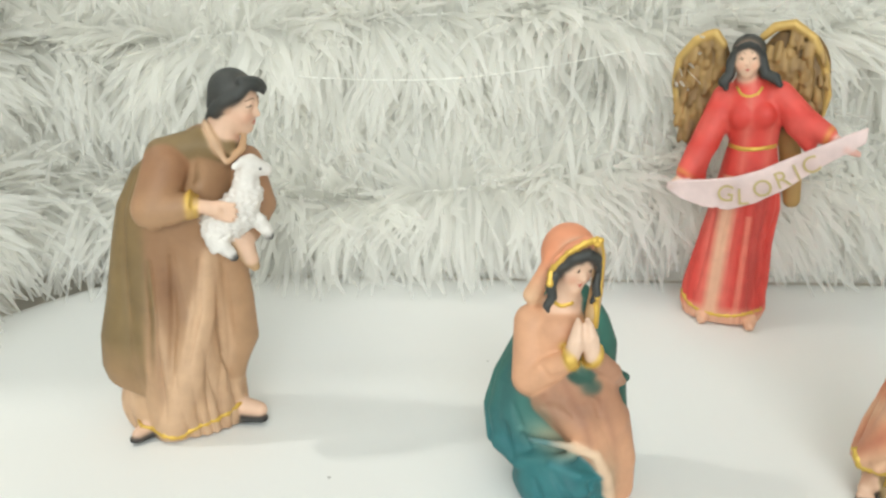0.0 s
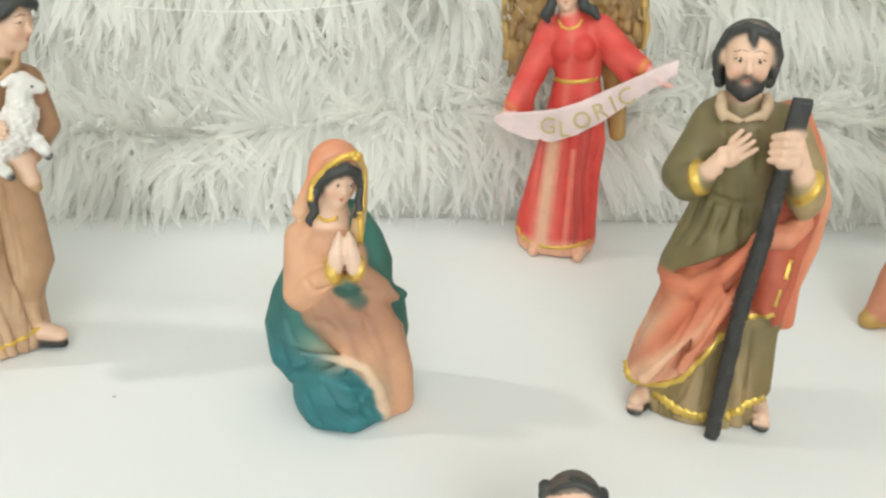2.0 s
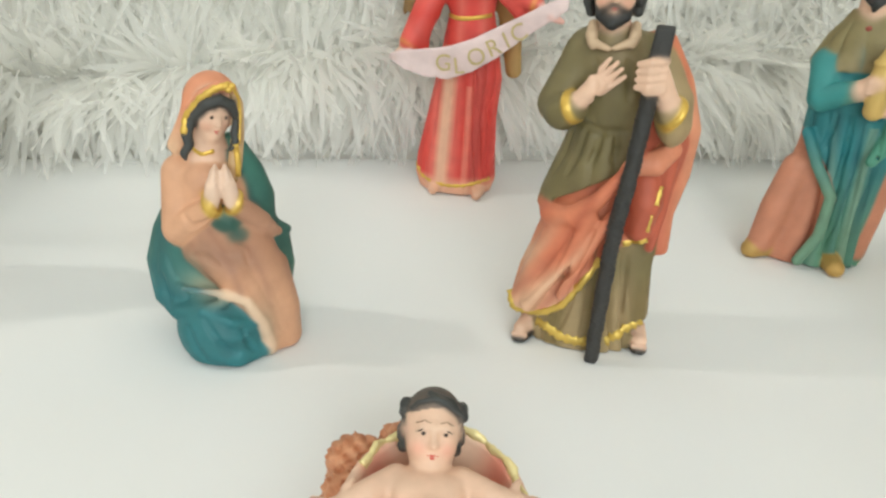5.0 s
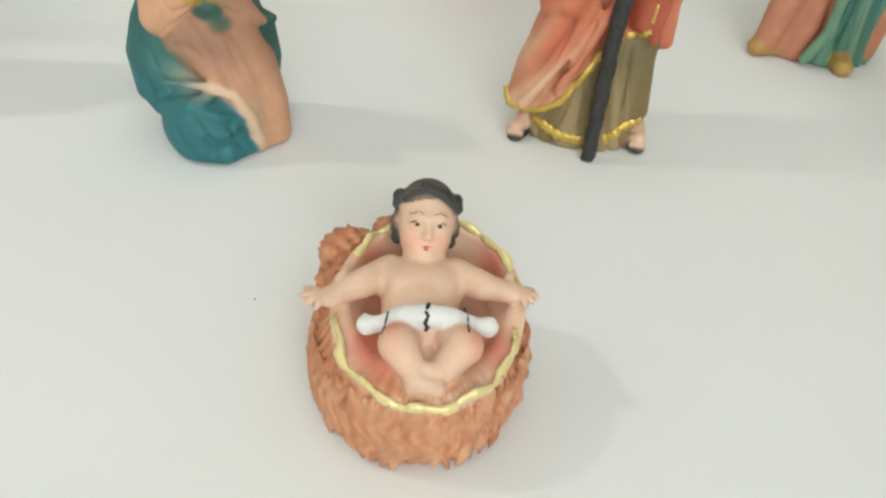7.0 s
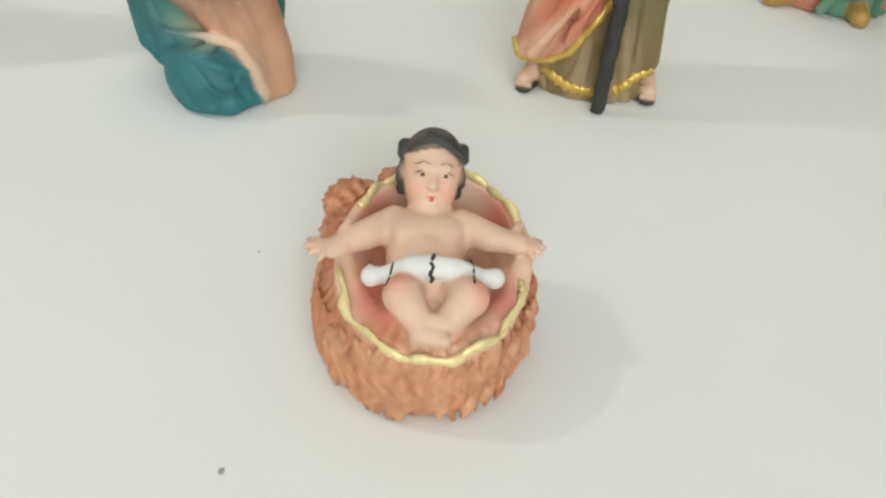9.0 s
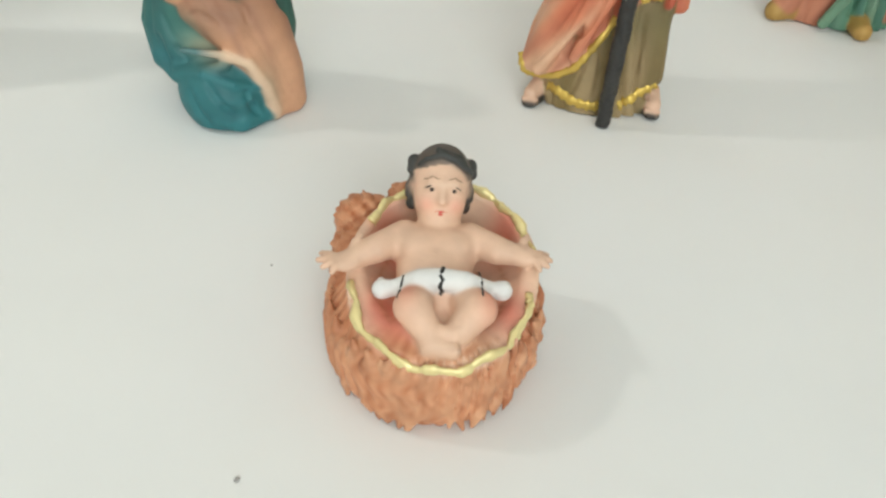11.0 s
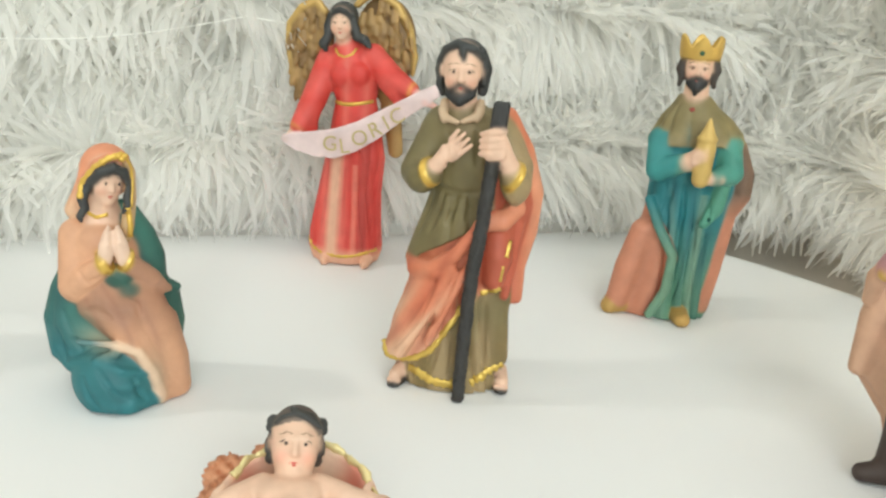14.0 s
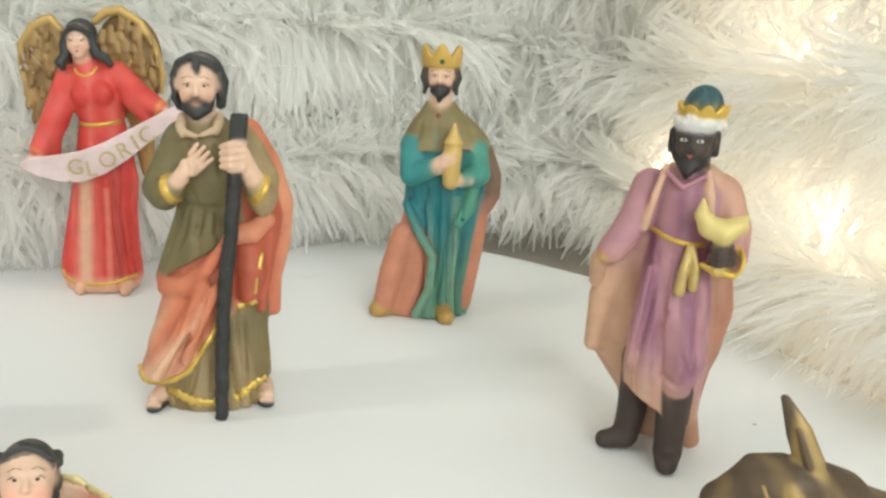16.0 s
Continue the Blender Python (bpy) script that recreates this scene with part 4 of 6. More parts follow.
    c.line([(5.6, 4.2), (8, 5.4), (12, 8.4), (15.6, 10.6)], 1.5, gilt, 0.4, 5, wobble=0.35)
    c.groove([(-11, 71.6), (-6.5, 70.4), (-2, 70.0), (3, 70.6)], 1.0)
    for x0, z0, x1, z1 in ((-8, 69, -12, 56), (-3.6, 69.4, -6, 60), (-12, 68, -16, 55), (-8, 90, -6, 80), (1, 90, 2.2, 80), (0.6, 69, 0.4, 62)):
        c.groove([(x0, z0), ((x0 + x1) / 2 + 0.5, (z0 + z1) / 2), (x1, z1)])
    for x0, z0, x1, z1 in ((-8, 40, -20, 16), (-2, 42, -13, 19)):
        c.groove([(x0, z0), ((x0 + x1) / 2 + 1.5, (z0 + z1) / 2), (x1, z1)], 0.7)
    for x0, z0, x1, z1 in ((-6, 18, -9, 6), (8, 32, 9, 8), (0, 26, -1.6, 7)):
        c.groove([(x0, z0), (x1, z1)], 0.9)
    c.marks(head, 0.95, 4.7, lip=paint(176, 70, 62), mouth=1.0)
    return c.finish("bearded_man_figurine", "painted resin bearded man, olive and orange robes, black staff", (0.1582, 0.2500), -22.4)


# ---------------------------------------------------------------- angel with a banner
def angel():
    c = Clay((-38, -22, -2), (48, 18, 132))
    red, dark, cream = paint(216, 62, 52), paint(178, 36, 34), paint(232, 180, 150)

    def gown(p):
        x, z = p[:, 0], p[:, 2]
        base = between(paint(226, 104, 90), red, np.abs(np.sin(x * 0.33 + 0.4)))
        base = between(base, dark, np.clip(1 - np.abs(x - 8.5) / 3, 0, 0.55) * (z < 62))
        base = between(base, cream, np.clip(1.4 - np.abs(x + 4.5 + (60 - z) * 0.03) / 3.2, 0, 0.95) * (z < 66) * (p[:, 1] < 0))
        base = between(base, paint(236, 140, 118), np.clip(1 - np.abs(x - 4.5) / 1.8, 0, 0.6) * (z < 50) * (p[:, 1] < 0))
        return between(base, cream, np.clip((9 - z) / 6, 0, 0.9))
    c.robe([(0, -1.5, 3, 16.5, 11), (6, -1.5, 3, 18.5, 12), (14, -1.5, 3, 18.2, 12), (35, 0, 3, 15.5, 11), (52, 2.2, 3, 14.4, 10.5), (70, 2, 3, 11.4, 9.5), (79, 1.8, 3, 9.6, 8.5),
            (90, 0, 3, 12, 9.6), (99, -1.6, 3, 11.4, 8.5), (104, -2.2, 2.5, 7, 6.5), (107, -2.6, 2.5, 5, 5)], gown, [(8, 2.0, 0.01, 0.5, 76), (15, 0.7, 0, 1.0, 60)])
    c.ell((-4, -4.5, 91), (4.5, 3.5, 5), red, 2)
    c.ell((4.5, -4.5, 92), (4.5, 3.5, 5), red, 2)
    sleeve = lambda p: between(red, paint(224, 84, 74), np.abs(np.sin(p[:, 2] * 0.2)))
    c.limb([(-11.5, 2, 97), (-17, -2, 79), (-22.5, -7, 66.5)], [5.6, 6.0, 4.6], sleeve, 2.5)
    c.limb([(-19, -3, 74), (-17, -4, 58)], [4, 2.2], sleeve, 3)
    c.limb([(9.5, 2, 100), (18, -1, 91.5), (28.5, -6, 87)], [5.6, 6.2, 4.2], sleeve, 2.5)
    c.limb([(19, -2, 88), (24, -4, 80)], [5, 2.4], sleeve, 3)
    c.ring((-23.2, -7.4, 65.6), (-0.5, -0.4, -0.9), 3.0, 0.8, GOLD)
    c.ring((29.8, -6.4, 86.6), (1, -0.4, -0.2), 2.8, 0.8, GOLD)
    c.limb([(-24, -8, 64.5), (-28, -10, 60.5)], [2.4, 1.6], SKIN, 1)
    c.limb([(31, -7, 86), (36, -10, 83), (41, -9.5, 81)], [2.3, 2.2, 1.2], paint(232, 180, 168), 1)
    c.ribbon([(-30, 60.5, 1.4, -11), (-24, 59.8, 4, -11.5), (-14, 59.6, 6.0, -12.5), (-4, 60.8, 7, -13.5), (6, 64.8, 7, -13.5), (16, 71, 6.4, -13), (26, 78, 5.0, -12), (35, 84, 4.2, -11), (43, 88.8, 3.0, -9.5)],
             0.9, paint(232, 208, 206))
    # wings: overlapping feathers
    old, dim = paint(178, 142, 84, 0.35), paint(120, 90, 50, 0.25)
    for x, y, z, rx, rz, turn in ((-22, 9, 101, 10.5, 21, 10), (-20, 9, 88, 7, 15, 14), (13.5, 10, 109, 14, 17.5, -8), (20, 10, 101, 8, 12, -8), (12, 10, 92, 8, 12, 0)):
        c.ell((x, y, z), (rx, 3.2, rz), dim, 2, (0, turn, 0))
    c.limb([(15, 10, 84), (18.5, 9.5, 68), (20.5, 9, 55)], [4.5, 4.4, 3.6], old, 2, (1, 0.6, 1))
    rng = random.Random(5)
    for cx, cz, rx, rz, lean in ((-22.5, 99, 9.5, 21, 0.18), (14, 107, 13, 17, -0.12)):
        for i in range(int(rx * rz * 0.42)):
            t, u = rng.random() * 2 * math.pi, math.sqrt(rng.random())
            v, w = math.sin(t) * u, math.cos(t) * u
            x, z = cx + rx * w + lean * v * rz * 0.6, cz + rz * v
            tone = between(np.array(dim), np.array(old), np.array([rng.random()]))[0]
            y, ln, r = 6.0 - 0.9 * rng.random(), rng.uniform(2.0, 4.0), rng.uniform(0.9, 1.6)
            c.limb([(x, y + 0.8, z + ln), (x + w * 0.8, y, z - ln * 0.6), (x + w * 1.6, y + 0.4, z - ln)], [0.8 * r, r, 0.5 * r], tuple(tone), 0.5, (1, 0.6, 1), 1.3)
    c.limb([(-15, 6.5, 118), (-19, 6.5, 122.4), (-26, 6.8, 119), (-32, 7.5, 111), (-33, 8, 101), (-30.5, 8, 88), (-24, 8, 77)], [1.6, 2, 2.0, 1.8, 1.4, 1.2, 1.0], paint(206, 170, 98, 0.6), 1)
    c.limb([(0, 7, 122), (4, 7, 126), (11, 7, 127.6), (19, 7.4, 122.5), (25, 8, 112), (28, 8.5, 100), (27, 8.5, 92)], [1.6, 2, 2.0, 1.8, 1.5, 1.3, 1.0], paint(206, 170, 98, 0.6), 1)
    # neck, head, hair
    c.limb([(-3, 1, 102), (-4.4, 0, 110)], [4.4, 3.8], SKIN, 1.5)
    head = c.head((-4.8, -1.6, 114.4), 0.9, 2, 2, -4)
    c.ell((-4.8, 1.6, 117.0), (6.6, 7.0, 6.4), HAIR, 0.8, weight=2.5)
    c.limb([(-9.6, -3.4, 117), (-11.0, -3, 112), (-10.6, -3.6, 108), (-12.6, -4, 104.4), (-11.6, -4.4, 102)], [1.7, 2.0, 2.0, 2.4, 1.2], HAIR, 0.8, weight=2.5)
    c.limb([(0.2, -3.2, 117), (1.6, -3, 112), (2.6, -3.2, 108.6), (6.4, -4.2, 107.4), (8.8, -4.8, 104.8)], [1.6, 1.9, 2.2, 2.2, 1.2], HAIR, 0.8, weight=2.5)
    c.limb([(-10.0, -4.2, 116.2), (-7.4, -6.0, 119.2), (-4.8, -6.8, 120.2), (-2.2, -6.0, 119.2), (0.4, -4.2, 116.4)], [0.9, 1.3, 1.3, 1.3, 0.9], HAIR, 0.5, weight=3)
    c.line([(-7.4, 102.6), (-5.5, 100), (-2.4, 99.2), (1, 100.6), (2.4, 103.4)], 0.6, GOLD, 0.6, 5)
    c.line([(-7.5, 78), (-2, 77.6), (4, 78.4), (10.6, 79.6)], 1.0, GOLD, 0.6, 5)
    c.line([(-19.4, 10), (-15, 6), (-9, 4.6), (-3, 4.2), (3, 4.6), (9, 6), (15, 7.4)], 0.9, GOLD, 0.5, 5, wobble=0.3)
    for x in (-9, 11):
        c.limb([(x, -5, 2.4), (x, -9.6, 1.8)], [3.0, 2.2], cream, 1.5)
    for x0, z0, x1, z1 in ((-9, 54, -13, 14), (1, 54, 0, 14), (7, 54, 9, 12), (12, 50, 14, 14)):
        c.groove([(x0, z0), ((x0 + x1) / 2, (z0 + z1) / 2), (x1, z1)])
    c.marks(head, 0.9)
    return c.finish("angel_figurine", "painted resin angel in red gown, gold wings and lettered banner", (0.1357, 0.3800), -20.9, 0.975)


# ---------------------------------------------------------------- crowned king with a gift
def crowned_king():
    c = Clay((-26, -24, -2), (40, 20, 120))
    teal, green, rustc, olive = paint(30, 122, 128), paint(96, 148, 122), paint(204, 134, 104), paint(134, 120, 76)

    def gown(p):
        x, z = p[:, 0], p[:, 2]
        base = between(teal, green, np.clip((44 - z) / 30, 0, 1))
        base = between(base, paint(128, 160, 136), np.clip(1 - np.abs(x - 14) / 2.2, 0, 0.6) * (z < 55))
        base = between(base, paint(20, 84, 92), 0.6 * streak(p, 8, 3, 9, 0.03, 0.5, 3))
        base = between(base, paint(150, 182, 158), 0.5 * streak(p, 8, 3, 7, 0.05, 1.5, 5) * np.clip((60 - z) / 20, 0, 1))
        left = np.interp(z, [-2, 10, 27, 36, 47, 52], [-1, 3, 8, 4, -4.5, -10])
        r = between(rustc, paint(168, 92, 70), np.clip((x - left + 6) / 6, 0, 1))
        return between(base, r, np.clip((left - x) / 0.8, 0, 1))
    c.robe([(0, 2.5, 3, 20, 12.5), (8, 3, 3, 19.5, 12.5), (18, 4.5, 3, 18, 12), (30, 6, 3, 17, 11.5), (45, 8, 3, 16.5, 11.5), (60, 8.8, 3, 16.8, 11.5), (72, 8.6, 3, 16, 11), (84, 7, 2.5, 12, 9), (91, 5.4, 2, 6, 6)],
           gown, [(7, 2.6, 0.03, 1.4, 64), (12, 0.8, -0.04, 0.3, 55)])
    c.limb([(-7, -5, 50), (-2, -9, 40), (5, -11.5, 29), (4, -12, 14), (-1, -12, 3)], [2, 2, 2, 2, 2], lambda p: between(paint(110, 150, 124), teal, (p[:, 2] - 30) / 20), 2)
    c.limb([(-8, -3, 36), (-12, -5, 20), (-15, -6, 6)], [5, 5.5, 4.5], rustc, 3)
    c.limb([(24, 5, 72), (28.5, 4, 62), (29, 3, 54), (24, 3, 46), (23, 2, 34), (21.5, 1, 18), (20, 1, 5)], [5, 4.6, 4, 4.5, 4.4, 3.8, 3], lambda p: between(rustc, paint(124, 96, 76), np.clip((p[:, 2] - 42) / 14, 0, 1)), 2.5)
    c.limb([(21, -5, 62), (19, -8, 50), (15, -11, 44)], [3, 3, 2], paint(80, 150, 126), 2)
    # shoulder cape
    c.robe([(74.5, 8.2, 3, 19.4, 13), (79, 8.4, 3, 17.6, 12.4), (84, 7.2, 2.5, 14.2, 10.8), (89, 5.8, 2, 9, 8), (93, 5, 1.5, 6, 6)], lambda p: between(olive, paint(166, 146, 104), np.clip((80 - p[:, 2]) / 8, 0, 0.8)),
           [(6, 1.2, 0.0, 0.6, 92)], 1, slant=0.05)
    c.ell((4.4, -14, 73), (5.5, 6, 9.5), None, 1.5, cut=True)
    c.ell((4.6, -5, 71), (8.5, 3.4, 12), teal, 3)
    # arms, gift
    c.limb([(-5.4, -2, 74), (-5.4, -8, 63.5), (4.5, -13.5, 68.4)], [5.4, 5, 3.6], lambda p: between(paint(48, 140, 138), paint(110, 156, 130), np.clip(p[:, 0] / 5, 0, 0.8)), 2)
    c.limb([(20.5, -2, 74), (22.5, -8, 65), (16, -13.5, 63.5)], [5.4, 4.8, 3.4], paint(70, 148, 132), 2)
    c.limb([(5, -14.4, 68.6), (9.6, -17, 73)], [3.2, 3.2], SKIN, 1.5)
    for i in range(3):
        c.limb([(7, -18.4, 69.5 + 1.8 * i), (11, -19, 71.5 + 1.7 * i)], [1.1, 0.9], SKIN, 0.5)
    hand(c, (18, -14, 63.4), (8.5, -16.8, 63.2), SKIN, 2.4, 0.9)
    gift = paint(214, 180, 104, 0.4)
    c.limb([(10.6, -16, 63), (10.8, -16, 75), (10.9, -16, 79)], [3.4, 3.9, 3.4], gift, 0.8, weight=1.4)
    c.limb([(10.9, -16, 79.5), (11, -16, 86.5)], [3.3, 0.6], gift, 0.4, weight=1.4)
    c.ring((10.9, -16, 79), (0, 0, 1), 3.2, 0.8, gift)
    # head
    c.limb([(5, 0, 90), (5, -1, 98)], [5, 4.6], SKIN, 1.2)
    head = c.head((4.6, -2.6, 104.4), 0.94, -4, 4, 0, gap=5.0)
    dark = paint(60, 52, 44)
    c.ell((4.8, 1.8, 104.6), (7.0, 6.0, 7.0), dark, 0.8, weight=2)
    for s in (-1, 1):
        c.limb([(4.6 + 6.0 * s, -3.0, 107), (4.6 + 7.0 * s, -2.6, 103.4), (4.6 + 6.0 * s, -2.8, 100), (4.6 + 6.6 * s, -2.4, 97)], [1.5, 1.7, 1.4, 0.9], dark, 0.6, weight=3)
    c.limb([(0.4, -4.6, 101.4), (1.4, -6.6, 98.2), (4.4, -8.2, 96.8), (7.4, -6.6, 98.2), (8.6, -4.6, 101.4)], [0.5, 1.2, 2.0, 1.2, 0.5], BLACK, 0.5, weight=5)
    c.ell((4.4, -7.0, 98.2), (3.3, 2.4, 2.4), BLACK, 0.5, weight=4)
    c.limb([(4.4, -7.6, 97), (4.2, -7.6, 94.4)], [2.0, 0.9], BLACK, 0.6, weight=4)
    c.limb([(1.6, -7.6, 99.2), (4.4, -8.8, 100.8), (7.2, -7.6, 99.2)], [0.7, 0.8, 0.7], BLACK, 0.4, weight=4)

    def crown(p):
        x, y, z = p[..., 0] - 4.6, p[..., 1] + 0.8, p[..., 2]
        a = np.arctan2(y, x)
        rad = np.sqrt(x * x + y * y)
        shell = np.abs(rad - (6.9 + 0.12 * (z - 106))) - 0.75
        peak = 112.0 + 4.4 * np.abs(np.cos(3 * a + 1.5 * math.pi)) ** 1.5
        return np.maximum(shell, np.maximum(z - peak, 107.6 - z)) * 0.8
    c.add(crown, (-4, -10, 106), (14, 9, 117), paint(216, 178, 92, 0.8), 0.5, False, 3)
    c.dot((4.6, -8.8, 110.2), (1.1, 0.6, 1.1), paint(52, 92, 60))
    c.dot(c.skin(4.3, 88), (1.2, 0.6, 1.0), paint(150, 66, 50))
    for x0, z0, x1, z1 in ((6, 58, 6, 34), (11, 56, 13, 10), (1, 58, -1, 46), (16, 54, 17, 24), (9, 30, 7, 6)):
        c.groove([(x0, z0), ((x0 + x1) / 2 + 0.7, (z0 + z1) / 2), (x1, z1)])
    shoe = paint(196, 156, 84, 0.4)
    c.limb([(-13, -4, 3), (-17.5, -7.5, 2.8)], [4, 3.8], shoe, 1.5)
    c.limb([(11, -7, 2.6), (12.4, -12.5, 2.4)], [3.8, 3.4], shoe, 1)
    c.marks(head, 0.94, 5.0, iris=paint(104, 78, 60), lip=paint(150, 76, 66), mouth=0.9)
    return c.finish("crowned_king_figurine", "painted resin king, teal gown, olive cape, gold crown and gift", (0.2606, 0.3066), -26.2, 1.02)


# ---------------------------------------------------------------- king with a fur-trimmed hat
def hatted_king():
    c = Clay((-26, -24, -2), (32, 24, 120))
    mauve, plum, tan, dark = paint(182, 130, 138), paint(150, 94, 118), paint(208, 164, 134), paint(62, 46, 38)
    pale = paint(226, 184, 170)

    def tunic(p):
        x, z = p[:, 0], p[:, 2]
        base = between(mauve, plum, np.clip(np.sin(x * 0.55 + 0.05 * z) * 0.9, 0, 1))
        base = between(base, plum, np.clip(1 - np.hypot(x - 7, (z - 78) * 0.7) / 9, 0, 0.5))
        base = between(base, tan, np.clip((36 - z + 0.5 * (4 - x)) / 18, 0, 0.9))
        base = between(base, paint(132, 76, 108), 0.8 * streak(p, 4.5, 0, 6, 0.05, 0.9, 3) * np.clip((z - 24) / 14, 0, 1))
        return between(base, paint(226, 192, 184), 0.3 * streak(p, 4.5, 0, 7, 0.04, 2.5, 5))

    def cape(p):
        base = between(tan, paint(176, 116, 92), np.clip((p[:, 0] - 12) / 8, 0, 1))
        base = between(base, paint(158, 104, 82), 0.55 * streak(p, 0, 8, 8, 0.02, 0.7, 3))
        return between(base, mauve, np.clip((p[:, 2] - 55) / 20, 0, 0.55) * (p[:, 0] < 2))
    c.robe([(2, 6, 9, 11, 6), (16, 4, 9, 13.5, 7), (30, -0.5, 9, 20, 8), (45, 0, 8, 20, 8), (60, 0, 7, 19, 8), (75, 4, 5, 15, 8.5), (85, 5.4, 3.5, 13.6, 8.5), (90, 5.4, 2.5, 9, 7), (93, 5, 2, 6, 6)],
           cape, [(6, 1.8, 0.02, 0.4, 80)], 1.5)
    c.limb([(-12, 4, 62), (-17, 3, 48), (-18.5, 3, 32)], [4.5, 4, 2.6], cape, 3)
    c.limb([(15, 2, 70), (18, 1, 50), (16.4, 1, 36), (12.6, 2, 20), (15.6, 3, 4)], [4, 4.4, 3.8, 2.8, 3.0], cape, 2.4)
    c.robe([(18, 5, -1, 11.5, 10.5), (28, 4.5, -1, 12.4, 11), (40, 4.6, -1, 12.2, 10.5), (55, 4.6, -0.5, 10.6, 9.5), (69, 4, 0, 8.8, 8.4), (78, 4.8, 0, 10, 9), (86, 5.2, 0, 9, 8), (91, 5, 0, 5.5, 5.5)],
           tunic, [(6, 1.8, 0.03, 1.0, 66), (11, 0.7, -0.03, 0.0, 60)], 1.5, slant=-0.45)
    c.limb([(8, -8, 46), (11, -10.5, 36), (9, -10.5, 28)], [4, 5, 4], tunic, 3)
    c.limb([(-3, -8, 62), (-5, -9, 44), (-6, -8, 32)], [1.4, 1.6, 1.2], tunic, 2)
    # arms
    c.limb([(-6.5, 1, 85), (-9.5, -3, 76), (-15, -7, 66)], [5.4, 5, 4.2], lambda p: between(mauve, paint(206, 152, 140), np.clip((70 - p[:, 2]) / 8, 0, 0.7)), 2.5)
    c.limb([(-15, -6, 67), (-18.5, -4, 62), (-19.5, 0, 54)], [3.4, 3, 2], tan, 2)
    c.ell((-16.8, -9, 64.6), (1.8, 1.6, 1.8), GOLD, 0.8)
    c.limb([(14.6, 2, 85), (18.6, -1, 75), (18.8, -5, 68), (15.5, -9, 67)], [5.3, 5.2, 4.8, 3.8], lambda p: between(paint(202, 152, 130), paint(176, 118, 122), np.clip((78 - p[:, 2]) / 8, 0, 0.9)), 2.5)
    c.limb([(17.2, -9.6, 68.5), (15.6, -12.4, 71.2)], [3.2, 3.2], dark, 1)
    for i in range(4):
        c.limb([(17.6, -14.6, 73.6 - 1.7 * i), (14.8, -16.6, 73.4 - 1.7 * i), (12.6, -15.2, 72.8 - 1.6 * i)], [1.0, 1.0, 0.7], dark, 0.3)
    horn = paint(224, 202, 128, 0.25)
    c.limb([(8.6, -15, 86), (8.8, -15, 81.6), (11.2, -15, 78.4), (15, -15, 77.4), (18.8, -14.4, 79.4), (20.6, -14, 82)], [0.6, 2.2, 3.3, 3.6, 2.8, 0.9], horn, 0.6, weight=1.8)
    c.limb([(14.8, -14.6, 74.6), (15, -14, 66)], [1.8, 1.6], horn, 0.6)
    c.limb([(10.8, -12.6, 66.6), (14.6, -14, 65.4), (19.4, -12.6, 64.4)], [0.9, 1.5, 1.2], GOLD, 0.8)
    c.ring((19.4, -8.4, 67.2), (-0.75, -0.5, 0.3), 4.0, 0.8, GOLD)
    # belt and sash
    c.line([(-4.6, 73.8), (-1, 72.4), (3, 71.4), (7, 70.8), (11, 70.8)], 0.9, GOLD, 0.6, 5)
    coat = paint(216, 172, 142)
    c.limb([(-2.6, -5.4, 92.6), (-4.8, -7.8, 84), (-6.4, -7.4, 74)], [0.9, 1.1, 0.8], coat, 2.2, weight=0.9)
    c.limb([(9.4, -5.4, 92), (10.8, -8.0, 84), (11.8, -8.6, 74)], [0.9, 1.3, 1.1], coat, 2.2, weight=0.9)
    c.limb([(-2, -6.6, 91), (2.6, -8.4, 87.4), (8.4, -6.8, 91)], [0.7, 0.8, 0.7], paint(186, 128, 140), 0.8)
    c.limb([(6.8, -10, 70.6), (6.0, -11.5, 64), (5.6, -11.8, 57.4)], [1.0, 1.5, 1.7], paint(206, 176, 110, 0.7), 0.6, weight=2)
    c.limb([(7.6, -10, 70.6), (9.2, -11.2, 65), (9.2, -11.6, 59)], [1.0, 1.4, 1.4], paint(206, 176, 110, 0.7), 0.6, weight=2)
    for x0, z0, x1, z1 in ((-2, 66, -4, 36), (2, 66, 0, 30), (11, 64, 12, 30)):
        c.groove([(x0, z0), ((x0 + x1) / 2 + 0.6, (z0 + z1) / 2), (x1, z1)])
    c.groove([(3, 50), (1, 40), (3, 31), (8, 29), (11, 33), (9, 38)], 0.9)
    # boots
    c.limb([(-3, 1, 30), (-3.6, 0, 12), (-4.4, -1, 5)], [5.2, 4.6, 4.2], dark, 1.5)
    c.limb([(-4.8, -2, 3.4), (-10.8, -4.5, 2.6)], [3.8, 2.9], dark, 1.5)
    c.limb([(8.6, -7, 24), (8.8, -8, 6)], [5.2, 4.4], dark, 1.5)
    c.limb([(8.8, -9, 3.6), (8.8, -14, 2.8)], [4.2, 3.4], dark, 1.5)
    # head, beard, hat
    c.limb([(5, 0, 88), (5, -1.5, 95)], [4.8, 4.4], dark, 1)
    head = c.head((4.2, -3, 100.8), 0.92, -8, 0, 0, dark, 4.9, paint(84, 62, 50))
    coal = paint(34, 29, 27)
    c.limb([(-1.0, -3, 101), (-0.4, -5, 96.4), (3.2, -8.2, 92.4), (7.4, -5.2, 96), (9.0, -2.6, 100.6)], [0.9, 1.4, 1.9, 1.4, 0.9], coal, 0.6, weight=3)
    c.limb([(3.2, -7.4, 93), (2.9, -7.0, 90.6)], [2.0, 1.0], coal, 0.6, weight=3)
